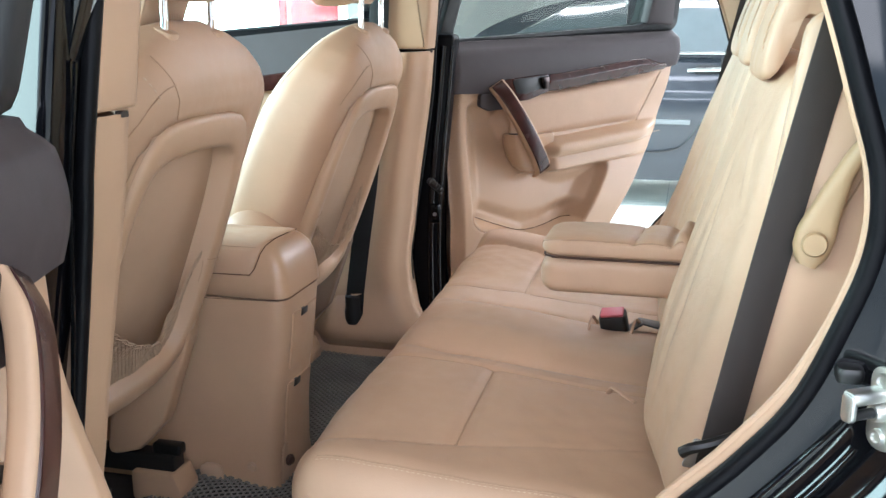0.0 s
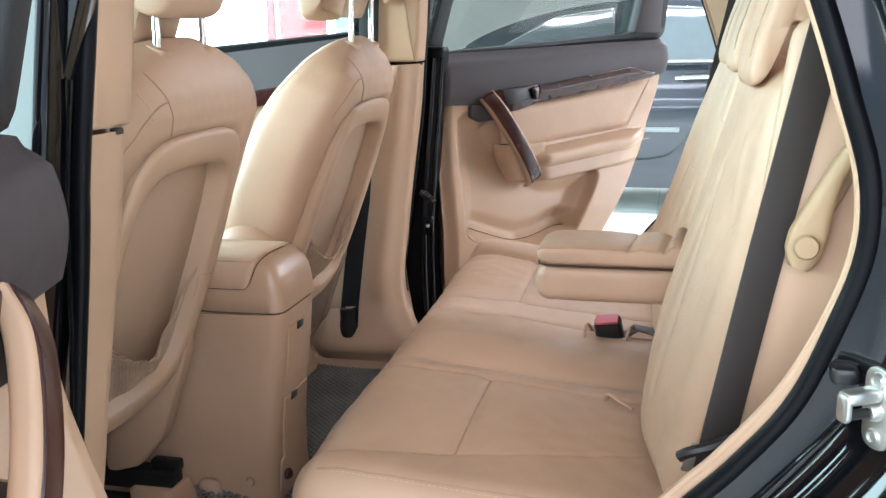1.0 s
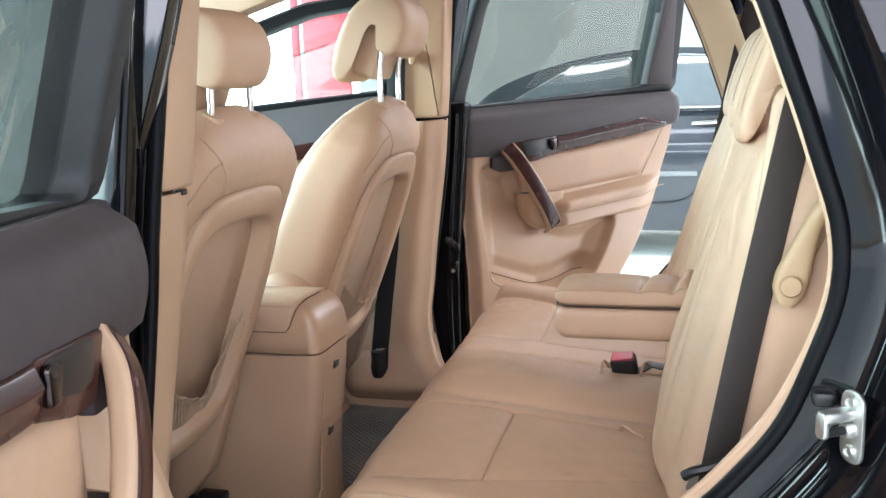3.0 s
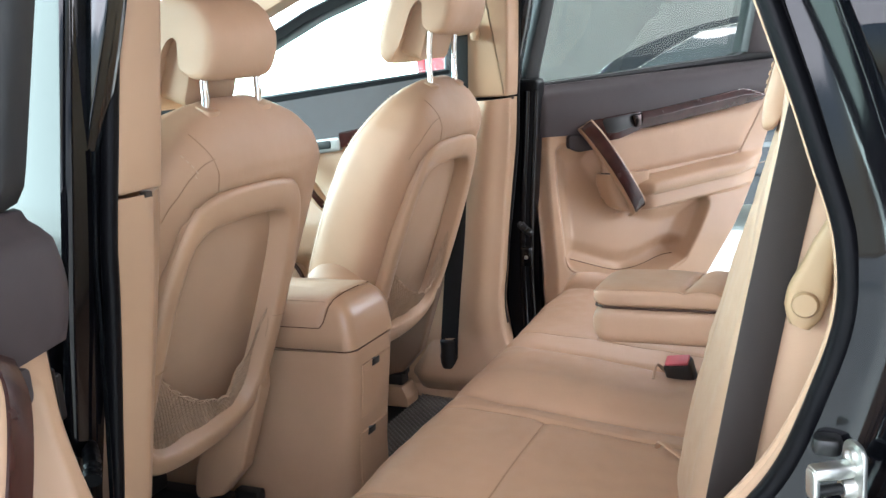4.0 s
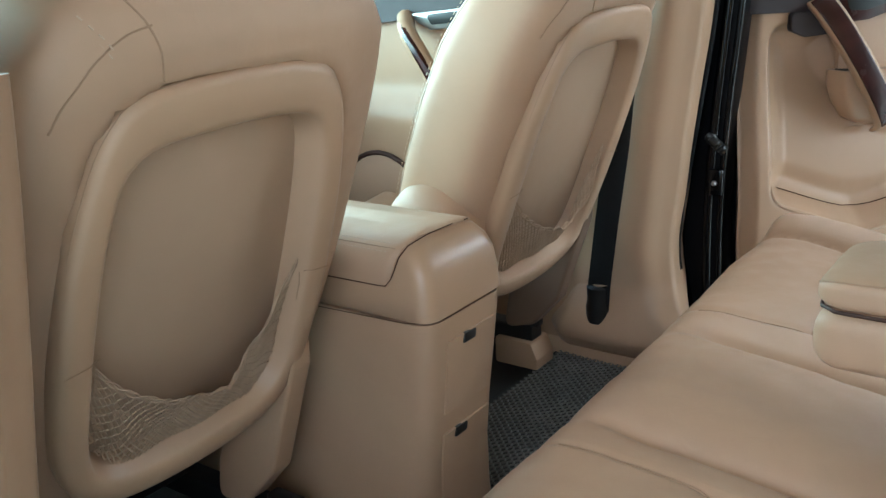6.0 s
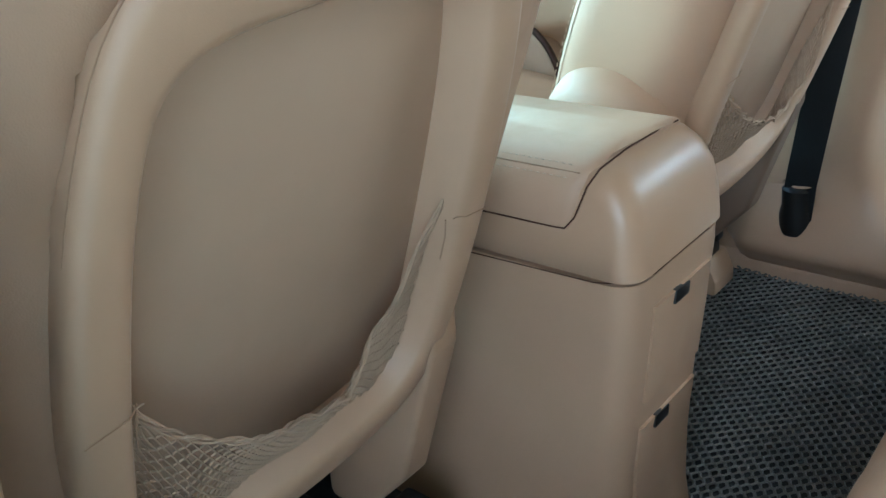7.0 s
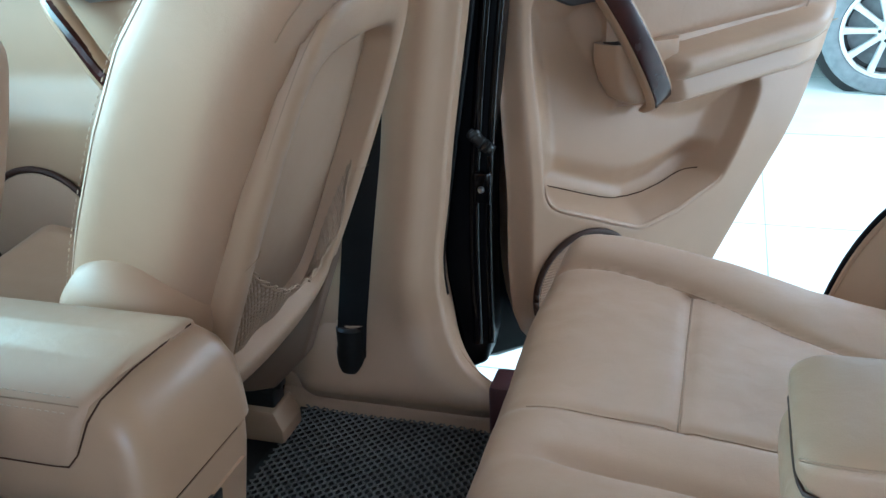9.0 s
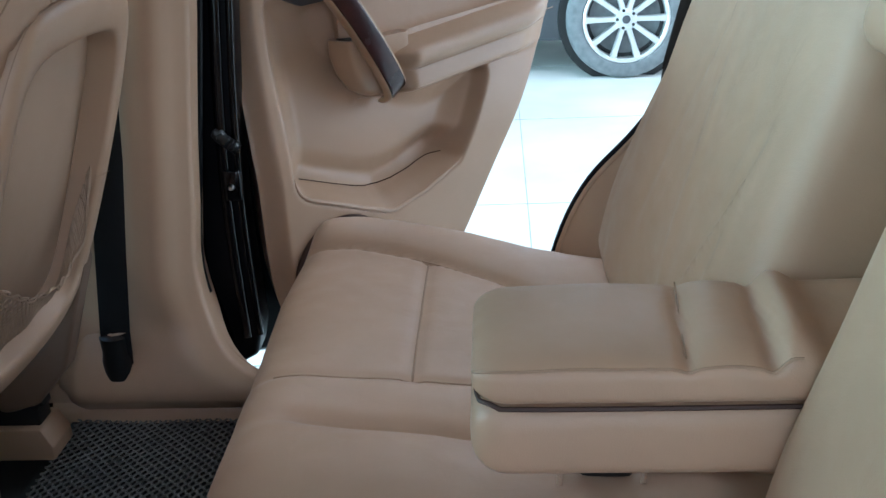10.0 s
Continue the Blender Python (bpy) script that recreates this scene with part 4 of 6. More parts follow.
for side in (-1, 1):
    joint_z = 1.213 if side > 0 else 1.188
    fr, re = curve(trim_front[:-1] + [(-0.80, joint_z - 0.01)], 40), curve(trim_rear[:-1] + [(-0.637, joint_z - 0.003)], 40)

    def trim_pt(s, t, front=fr, rear=re, out=0.0):
        i = t * 39
        a = np.array([np.interp(i, range(40), front[:, k]) for k in (0, 1)])
        b = np.array([np.interp(i, range(40), rear[:, k]) for k in (0, 1)])
        f, k = min(1.0, s / 0.78), max(0.0, (s - 0.78) / 0.22)
        p = a + (b - a) * f
        y = pillar_y(p[0], p[1]) + 0.05 * (1 - smooth(0, 0.12, f)) - 0.044 * smooth(0.08, 0.74, f) * (1 - smooth(0.72, 1.0, f)) * smooth(0.44, 0.66, p[1])
        turn = 0.010 * smooth(0.80, 1.0, f)
        y += turn + 0.078 * k * smooth(0.40, 0.55, p[1])
        return (p[0] - 0.006 * k * k - out * k * smooth(0, 0.1, k), y + out * (1 - k), p[1])
    part("pillar_trim_lower", mirror(sheet(30, 50, trim_pt, lambda s, t: trim_pt(s, t, out=0.03)), side), PLASTIC, car, "tan plastic lower pillar trim", angle=60)
    up = rounded([(-0.775, joint_z + 0.002), (-0.638, joint_z + 0.002), (-0.628, 1.30), (-0.60, 1.62), (-0.70, 1.62)], 0.006, 3)
    part("pillar_trim_upper", slab(up, 0.752, 0.664, lambda u, v, w: (u, side * (w - 0.08 * max(0, v - 1.2)), v), 0.010, 3), PLASTIC, car, "tan plastic upper pillar trim")
    part("trim_notch", box(-0.646, -0.634, side * 0.70 - 0.006, side * 0.70 + 0.006, joint_z - 0.007, joint_z + 0.0005, 0.001), GAP, car)
    # sill trim along the opening
    sill = []
    for x in np.linspace(-1.0, 0.02, 24):
        rise = 0.05 * smooth(-0.12, 0.02, x)
        sill.append([(x, side * y, z + rise) for y, z in rounded([(0.672, 0.355), (0.680, 0.385), (0.695, 0.408), (0.71, 0.422), (0.735, 0.425), (0.735, 0.36)], 0.012, 3)])
    part("sill_trim", loft(sill), PLASTIC, car, "tan plastic sill trim", angle=60)
    part("sill_step", box(-0.608, -0.50, 0.630 if side > 0 else -0.70, 0.70 if side > 0 else -0.630, 0.388, 0.484, 0.008), MAROON, car, "maroon plastic sill corner")
    # painted pillar, sill and rear frame of the opening
    pil = rounded([(-0.80, 0.30), (-0.60, 0.30), (-0.655, 0.47), (-0.70, 0.60), (-0.69, 0.80), (-0.655, 1.02), (-0.63, 1.22), (-0.59, 1.64), (-0.78, 1.64), (-0.83, 1.22), (-0.86, 0.8)], 0.02, 4)
    if side > 0:
        pil = rounded([(-0.80, 0.44), (-0.67, 0.455), (-0.70, 0.60), (-0.69, 0.80), (-0.655, 1.02), (-0.63, 1.22), (-0.59, 1.64), (-0.78, 1.64), (-0.83, 1.22), (-0.86, 0.8)], 0.02, 4)
    part("painted_pillar", slab([(u - 0.022, v) for u, v in inset(pil, -0.004)], 0.757, 0.83, lambda u, v, w: (u, side * (w - 0.09 * max(0, v - 1.1)), v), 0.012, 3), BLACK_PAINT, car, "glossy black painted pillar")
    sill_paint = [[(x, side * y, z) for y, z in rounded([(0.70, 0.30), (0.70, 0.405), (0.735, 0.398), (0.79, 0.345), (0.83, 0.30), (0.83, 0.24), (0.72, 0.24)], 0.015, 3)] for x in (-2.0, -0.6, 0.0, 0.2)]
    part("painted_sill", loft(sill_paint), BLACK_PAINT, car, "glossy black painted sill", angle=60)
    opening = [(-0.60, 0.425), (-0.45, 0.415), (-0.20, 0.42), (-0.10, 0.50), (-0.05, 0.66), (0.0, 0.765), (0.075, 0.85), (0.14, 0.94), (0.186, 1.055), (0.190, 1.14), (0.167, 1.222), (0.139, 1.307), (0.085, 1.45), (0.02, 1.57), (-0.10, 1.63), (-0.40, 1.65), (-0.575, 1.635), (-0.61, 1.45), (-0.637, 1.21), (-0.652, 1.06), (-0.685, 0.84), (-0.712, 0.65), (-0.70, 0.55), (-0.66, 0.475)]
    if side > 0:
        opening = [(x - 0.055 * smooth(-0.25, -0.02, x), z) for x, z in opening]
    oc = curve(opening, 200, True)

    def lean_in(z):
        return 0.10 * max(0.0, z - 1.12)
    def ring_at(d):
        """The opening's outline set out by d, and further along the foot of the near side's rear edge."""
        out = inset(oc, -d)
        if side > 0:
            return out
        far_out = inset(oc, -d - 0.009)
        result = []
        for p, q in zip(out, far_out):
            k = smooth(1.02, 0.88, p[1]) * smooth(-0.12, -0.03, p[0])
            result.append((p[0] + (q[0] - p[0]) * k, p[1] + (q[1] - p[1]) * k))
        return result
    rear_edge = ring_at(0.008 if side < 0 else 0.001)
    seal = [(x, side * (0.738 + 0.027 * smooth(-0.45, -0.6, x) - lean_in(z)), z) for x, z in (rear_edge if side < 0 else [p if p[0] > -0.3 else q for p, q in zip(rear_edge, inset(oc, -0.010))]) if side < 0 or x > -0.50 or z > 0.56]
    part("door_seal", tube(seal, 0.011, 10, side < 0, up=(0, 1, 0)), RUBBER, car, "black rubber door seal")
    part("seal_lip", tube([(x, side * (0.725 + 0.025 * smooth(-0.45, -0.6, x) - lean_in(z)), z) for x, z in inset(oc, 0.001) if x > -0.30 and z < 1.62], 0.005, 8, up=(0, 1, 0)), PLASTIC, car, "tan seal lip")
    if side < 0:
        idx = [i for i, p in enumerate(oc) if p[0] > -0.10 and p[1] < 1.05]
        rim_rows = []
        for grow, yy in ((0.0, 0.722), (0.25, 0.731), (0.6, 0.734), (1.0, 0.733)):
            start, stop = inset(oc, 0.004), ring_at(0.004)
            rim_rows.append([(start[i][0] + (stop[i][0] - start[i][0]) * grow, side * (yy - lean_in(start[i][1])), start[i][1] + (stop[i][1] - start[i][1]) * grow) for i in idx])
        part("opening_rim", loft(rim_rows, closed=False, caps=False), PLASTIC, car, "tan rim of the door opening", angle=70)
    # painted rear quarter round the opening: flange steps out in three faces
    flange = []
    for off, y in ((0.012, 0.745), (0.03, 0.748), (0.055, 0.752), (0.066, 0.760), (0.072, 0.778), (0.078, 0.800), (0.088, 0.818), (0.10, 0.832), (0.106, 0.850), (0.110, 0.870), (0.120, 0.884), (0.15, 0.895), (0.22, 0.902), (0.5, 0.915)):
        q = ring_at(off)
        idx = [i for i, p in enumerate(oc) if p[0] > -0.13 and p[1] < 1.60]
        flange.append([(q[i][0], side * (y - lean_in(q[i][1]) * 1.5), q[i][1]) for i in idx])
    part("quarter_panel", loft(flange, closed=False, caps=False), BLACK_PAINT, car, "glossy black rear quarter panel", angle=75)
    bead = [(x, side * (0.752 + 0.02 * smooth(0.86, 0.94, z) - 1.5 * lean_in(z)), z) for x, z in ring_at(0.046) if x > -0.05 and 0.60 < z < 0.93]
    part("pressed_bead", tube(bead, lambda t: 0.002 + 0.006 * math.sin(math.pi * t) ** 0.5, 12, up=(0, 1, 0)), BLACK_PAINT, car, "pressed bead in the black panel", angle=80)
    if side > 0:
        part("hinge_panel", slab(rounded([(-0.74, 0.425), (-0.685, 0.410), (-0.652, 0.428), (-0.640, 0.48), (-0.644, 0.70), (-0.634, 0.90), (-0.615, 1.10), (-0.60, 1.25), (-0.70, 1.25), (-0.74, 0.9)], 0.015, 3), 0.80, 0.875, lambda u, v, w: (u, side * w, v), 0.01, 3), RUBBER, car, "black hinge pillar")
        # two rolls added on the matte panel, shaped to catch vertical highlights
        for dx, yy, rr in ((-0.026, 0.799, 0.010), (-0.004, 0.806, 0.007)):
            part("pillar_roll", tube([(x + dx, yy, z) for x, z in curve([(-0.640, 0.47), (-0.642, 0.70), (-0.632, 0.90), (-0.615, 1.08), (-0.603, 1.22)], 30)], rr, 12, up=(0, 1, 0)), BLACK_PAINT, car, "glossy black roll added to catch a vertical highlight")
        part("check_plate", box(-0.668, -0.636, 0.786, 0.80, 0.735, 0.790, 0.005), BLACK_PAINT, car, "black check strap plate")
        part("check_pin", lathe([(0.0, 0.008), (0.004, 0.008), (0.006, 0.0)], (-0.652, 0.787, 0.762), (0, -1, 0), 12), ZINC, car)
        part("loom_boot", tube(curve([(-0.668, 0.795, 0.855), (-0.652, 0.782, 0.846), (-0.634, 0.79, 0.828)], 16), lambda t: 0.010 + 0.0018 * math.sin(t * 40), 10), BLACK, car, "black ribbed cable boot")
    if side < 0:
        part("pillar_edge", tube(curve([(-0.640, side * 0.780, 1.25), (-0.658, side * 0.785, 1.107), (-0.669, side * 0.786, 0.97), (-0.684, side * 0.786, 0.832), (-0.692, side * 0.786, 0.746), (-0.69, side * 0.784, 0.60)], 40), 0.003, 8, up=(0, 1, 0)), GLOSS_BLACK, car, "glossy black pillar edge strip")
    # striker
    away = Vector((-0.85, side * 0.53, 0))
    along = Vector((0.53, side * 0.85, 0))
    foot = Vector((0.210, side * 0.800, 0.939))

    def strike(u, v, w):
        return tuple(foot + along * u + Vector((0, 0, v)) + away * w)
    striker = part("door_striker", slab(rounded([(-0.017, -0.041), (0.017, -0.041), (0.017, 0.041), (-0.017, 0.041)], 0.0165, 8), 0.0, 0.005, strike, 0.0015), ZINC, car, "zinc-plated door striker")
    part("striker_block", slab(rounded([(-0.009, 0.009), (0.009, 0.009), (0.009, 0.023), (-0.009, 0.023)], 0.006, 5), 0.004, 0.044, strike, 0.004), ZINC, striker)
    part("striker_rod", tube([strike(0.0, -0.002, 0.012), strike(0.0, -0.002, 0.040)], 0.0052, 14), BLACK, striker, "black sleeve on the striker rod")
    part("striker_end", slab(rounded([(-0.008, -0.008), (0.008, -0.008), (0.008, 0.021), (-0.008, 0.021)], 0.007, 5), 0.038, 0.0455, strike, 0.003), ZINC, striker)
    part("rod_collar", lathe([(0.0, 0.010), (0.0075, 0.010), (0.009, 0.008), (0.010, 0.0)], strike(0.0, -0.002, 0.005), tuple(away), 16), ZINC, striker)
    part("rubber_stop", box(0.170, 0.197, min(side * 0.742, side * 0.768), max(side * 0.742, side * 0.768), 0.946, 0.964, 0.006), BLACK, car, "black rubber door stop")
    for zz in (-0.028, 0.028):
        part("bolt", lathe([(0.0, 0.0015), (0.004, 0.0015), (0.005, 0.004), (0.0075, 0.004), (0.0085, 0.0)], strike(0.0, zz, 0.005), tuple(away), 16), ZINC, striker)
    part("chrome_strip", loft([[(x, side * (0.905 + d), 1.228 + zz + 0.02 * (x - 0.2)) for d, zz in rounded([(-0.01, -0.010), (0.004, -0.010), (0.004, 0.010), (-0.01, 0.010)], 0.004, 3)] for x in (0.243, 0.247, 0.5, 0.9)]), CHROME, car, "chrome window strip")
    part("quarter_glass", slab([(0.235, 1.262), (0.9, 1.275), (0.9, 1.60), (0.10, 1.60)], 0.895, 0.89, lambda u, v, w: (u, side * (w - 0.2 * max(0, v - 1.26)), v), 0.001), GLASS_DARK, car, "dark rear quarter window")
    # side lining behind the bench end, over the wheel arch
    lin = [(-0.06, 0.40), (-0.05, 0.60), (0.02, 0.755), (0.09, 0.845), (0.155, 0.94), (0.20, 1.055), (0.205, 1.14), (0.182, 1.23), (0.10, 1.45), (0.6, 1.45), (0.7, 0.4)]
    part("side_lining", slab(lin, 0.735, 0.712, lambda u, v, w: (u, side * (w - lean_in(v)), v), 0.004), PLASTIC, car, "tan side lining beside the bench")
    part("bench_side", slab(rounded([(0.03, 0.46), (0.045, 0.76), (0.10, 1.02), (0.135, 1.30), (0.5, 1.35), (0.5, 0.46)], 0.03, 4), 0.560, 0.604, lambda u, v, w: (u, side * w, v), 0.012, 3), LEATHER, bench, "tan side panel of the bench")
    idx = [i for i, p in enumerate(oc) if p[0] > -0.12 and p[1] < 1.55]
    lining = []
    for off, y in ((-0.002, 0.724), (0.004, 0.715), (0.02, 0.695), (0.05, 0.665), (0.075, 0.640), (0.085, 0.612)):
        q = inset(oc, -off)
        lining.append([(q[i][0], side * (y - lean_in(q[i][1])), q[i][1]) for i in idx])
    part("arch_lining", loft(lining, closed=False, caps=False), PLASTIC, car, "tan lining of the door opening", angle=60)
    part("roof_rail", box(-1.6, 1.2, side * 0.66 - 0.05, side * 0.66 + 0.05, 1.62, 1.70, 0.02), PLASTIC, car)
    part("front_roof_rail", slab(rounded([(-1.85, 1.27), (-1.25, 1.50), (-1.05, 1.56), (-0.68, 1.595), (-0.68, 1.71), (-1.35, 1.71)], 0.01), 0.60, 0.69, lambda u, v, w: (u, side * w, v), 0.01), PANEL, car, "beige roof lining over the front window")
    if side < 0:
        part("rear_pillar", slab(rounded([(0.10, 1.40), (0.30, 1.40), (0.20, 1.66), (-0.05, 1.66)], 0.01), 0.70, 0.64, lambda u, v, w: (u, side * w, v), 0.008), PLASTIC, car, "tan rear pillar trim")
part("roof", slab(rounded([(-1.2, -0.70), (2.0, -0.66), (2.0, 0.66), (-1.2, 0.70)], 0.1), 1.66, 1.74, lambda u, v, w: (u, v, w - 0.06 * v * v), 0.02), BLACK_PAINT, car, "black roof")
part("headliner", slab(rounded([(-1.15, -0.66), (1.9, -0.62), (1.9, 0.62), (-1.15, 0.66)], 0.1), 1.635, 1.655, lambda u, v, w: (u, v, w - 0.06 * v * v), 0.004), PLASTIC, car, "beige headliner")
part("bulkhead", box(-2.15, -2.05, -0.75, 0.75, 0.3, 1.0, 0.02), PLUM, car)
part("dashboard", slab(rounded([(-2.1, 0.62), (-1.75, 0.62), (-1.68, 0.85), (-1.74, 1.0), (-2.1, 1.06)], 0.06), -0.70, 0.70, y_place, 0.02), PLUM, car, "dark plum dashboard")
part("tail_gate", box(1.9, 2.0, -0.75, 0.75, 0.3, 1.2, 0.03), PLASTIC, car)
part("boot_floor", box(0.14, 1.9, -0.70, 0.70, 0.35, 0.55, 0.02), CARPET, car)

# ---- rear doors, wide open ----
import functools

RIGHT = curve([(0.370, 0.40), (0.408, 0.45), (0.450, 0.51), (0.494, 0.57), (0.544, 0.64), (0.600, 0.715), (0.666, 0.80), (0.730, 0.89), (0.783, 0.98), (0.828, 1.08), (0.845, 1.16), (0.853, 1.25)], 80)


def door_right(z):
    return float(np.interp(z, RIGHT[:, 1], RIGHT[:, 0]))


def door_left(z):
    return float(np.interp(z, [0.40, 0.42, 0.445, 0.475, 0.51, 0.56, 0.62, 0.80, 1.05, 1.25], [0.110, 0.070, 0.038, 0.014, 0.0, -0.008, -0.012, -0.012, 0.004, 0.022]))


POCKET = rounded([(0.056, 1.06, 0.03), (0.042, 0.716, 0.05), (0.25, 0.632, 0.05), (0.335, 0.650, 0.04), (0.437, 0.690, 0.035), (0.560, 0.875, 0.03), (0.36, 0.855, 0.10), (0.22, 0.98, 0.10), (0.20, 1.06, 0.02)], 0.03, 6)
CREASE = lerp_table([(0.05, 0.740), (0.079, 0.732), (0.156, 0.702), (0.20, 0.686), (0.231, 0.677), (0.262, 0.674), (0.296, 0.677), (0.33, 0.684), (0.366, 0.692), (0.40, 0.699), (0.428, 0.702), (0.45, 0.694), (0.60, 0.684)])


def lower_line(u):
    """Boundary of dark upper panel and tan below."""
    return float(np.interp(u, [-0.06, 0.02, 0.2, 0.36, 0.80, 0.86], [1.086, 1.086, 1.082, 1.088, 1.140, 1.150]))


def trim_swell(z):
    """The lower trim swells into the car."""
    return 0.055 * smooth(1.04, 0.72, z)


@functools.lru_cache(maxsize=None)
def door_relief(u, z):
    """How far the trim stands out of the door's plane into the car."""
    top = float(np.interp(u, [0.2, 0.34, 0.80], [0.93, 0.945, 0.985]))
    low = top - 0.092
    along = smooth(0.26, 0.33, u)
    shelf = 0.034 * smooth(low - 0.008, low + 0.010, z) * smooth(top + 0.004, top - 0.014, z) * along
    shelf += 0.026 * max(0.0, math.sin(math.pi * min(1.0, max(0.0, (z - top + 0.048) / 0.052)))) ** 0.7 * along
    base = trim_swell(z)
    d = poly_dist(u, z, POCKET)
    cz = CREASE(u)
    deep = 0.030 * smooth(-0.007, 0.016, d) + 0.026 * smooth(0.008, 0.06, d) + (0.012 + 0.022 * smooth(0.32, 0.42, u)) * smooth(cz + 0.065, cz + 0.02, z) * smooth(0.0, 0.03, d)
    if d > 0 and z < cz:
        deep *= min(1.0, d / (d + cz - z)) ** 0.7
    rec = -deep
    if z > low:
        rec *= smooth(0.34, 0.22, u)
    edge = min(u - door_left(z), door_right(z) - u, z - 0.40)
    return 0.05 + base + shelf * smooth(0, 0.13, edge) + rec - 0.035 * (1 - smooth(0, 0.03, edge))


def rear_door(side, angle, label, hinge_at, drop):
    c, s = math.cos(radians(angle)), math.sin(radians(angle))

    def place(u, z, n):
        """Along the door from its hinge, up, and into the car."""
        n = n + 0.33 * max(0.0, z - 1.22) - 0.055
        u = u - 0.22 * max(0.0, z - 1.22)
        return (hinge_at[0] + u * c + n * s, side * (hinge_at[1] + u * s - n * c), z - drop)
    door = thing("rear_door", label, "car door", "rear doors", place(0, 0.4, 0))
    NU, NV = 185, 165

    def lower(sx, t):
        z = 0.40 + t * (1.15 - 0.40)
        u = door_left(z) + sx * (door_right(z) - door_left(z))
        z = 0.40 + t * (lower_line(u) - 0.40)
        u = door_left(z) + sx * (door_right(z) - door_left(z))
        return u, z
    trim = part("door_trim", sheet(NU, NV, lambda a, b: place(*lower(a, b), door_relief(*lower(a, b))), lambda a, b: place(lower(a, b)[0] + 0.045 * (1 - smooth(0, 0.07, lower(a, b)[0] - door_left(lower(a, b)[1]))), lower(a, b)[1], -0.03)), PLASTIC, door, "tan door trim with a map pocket", angle=50)

    def upper(sx, t):
        u = -0.02 + sx * 0.872
        z0, z1 = lower_line(u) + 0.001, 1.222 + 0.03 * max(0, u) + 0.004
        return u, z0 + t * (z1 - z0), 0.058 + 0.012 * math.sin(math.pi * min(1, t * 1.15)) - 0.03 * smooth(0.8, 1.0, t) - 0.03 * (1 - smooth(0, 0.03, sx)) - 0.02 * smooth(0.97, 1, sx)
    part("upper_trim", sheet(60, 16, lambda a, b: place(*upper(a, b)), lambda a, b: place(*upper(a, b)[:2], 0.0)), PLUM, door, "dark plum upper door trim", angle=60)
    part("trim_corner", slab(rounded([(0.088, 1.085), (0.088, 1.050), (0.12, 1.036), (0.19, 1.040), (0.20, 1.085)], 0.010), 0.045, 0.066, place, 0.004), PLUM, trim)
    # padded insert between wood strip and armrest
    def ins(sx, t):
        u = 0.20 + sx * (0.471 + 0.094 * t)
        z0 = float(np.interp(u, [0.2, 0.34, 0.80], [0.935, 0.950, 0.990]))
        z1 = lower_line(u) - 0.006
        return u, z0 + t * (z1 - z0), 0.052 + 0.010 * min(1, 8 * min(t, 1 - t, sx * 3, (1 - sx) * 3))
    part("trim_insert", sheet(40, 14, lambda a, b: place(*ins(a, b)), lambda a, b: place(*ins(a, b)[:2], 0.04)), LEATHER, trim, "padded tan leather insert", angle=60)
    part("seam", tube([place(0.20 + 0.471 + 0.094 * t, ins(1.0, t)[1], 0.0585) for t in np.linspace(0, 1, 16)], 0.0016, 5), SEAM, trim)
    # wood strip and latch surround
    def strip(u0, u1, mat, name, h0, h1, lab):
        rings = []
        for u in np.linspace(u0, u1, 20):
            z = lower_line(u)
            taper = smooth(u1 + 0.001, u1 - 0.10, u) * 0.6 + 0.4 if name == "wood_strip" else 1
            rings.append([place(u, z + a * taper, b) for a, b in rounded([(h0, 0.05), (h0, 0.068), (0.4 * h0 + 0.6 * h1, 0.080), (h1, 0.072), (h1, 0.05)], 0.006, 3)])
        return part(name, loft(rings), mat, door, lab, angle=50)
    strip(0.322, 0.768, WOOD, "wood_strip", -0.003, 0.047, "gloss dark wood strip")
    bez = part("latch_bezel", slab(rounded([(0.160, 1.122), (0.320, 1.136), (0.324, 1.084), (0.25, 1.062), (0.200, 1.058)], 0.01), 0.055, 0.072, place, 0.004), WOOD, door, "gloss dark latch surround")
    part("latch_cup", slab(rounded([(0.190, 1.122), (0.306, 1.131), (0.306, 1.097), (0.240, 1.080), (0.205, 1.082)], 0.01), 0.07, 0.0735, place, 0.002), BLACK, bez)
    part("latch_lever", slab(rounded([(0.284, 1.126), (0.316, 1.130), (0.316, 1.092), (0.296, 1.090)], 0.008), 0.072, 0.082, place, 0.004), DARK_CHROME, bez, "dark chrome latch lever")
    # pull handle, bowed into the car
    hp = curve([(0.140, 1.113, 0.066), (0.160, 1.078, 0.090), (0.200, 1.013, 0.106), (0.240, 0.948, 0.110), (0.276, 0.889, 0.105), (0.294, 0.860, 0.092), (0.303, 0.846, 0.062)], 30)
    dirs = [np.gradient(hp, axis=0)[i] for i in range(30)]
    grip, inlay = [], []
    for i, (u, z, n) in enumerate(hp):
        t = np.array(dirs[i]) / np.linalg.norm(dirs[i])
        sd = np.array((t[1], -t[0], 0))
        sd /= np.linalg.norm(sd)
        w = 0.025
        q = [(-w, -0.020), (w, -0.020), (w, 0.006), (-w, 0.006)]
        grip.append([place(u + sd[0] * a, z + sd[1] * a, n + b) for a, b in rounded(q, 0.009, 4)])
        if i < 27:
            inlay.append([place(u + sd[0] * a, z + sd[1] * a, n + b) for a, b in rounded([(-0.018, 0.003), (0.021, 0.003), (0.021, 0.0085), (-0.018, 0.0085)], 0.003, 3)])
    handle = part("pull_handle", loft(grip), PLASTIC, door, "tan pull handle with a dark wood inlay", angle=60)
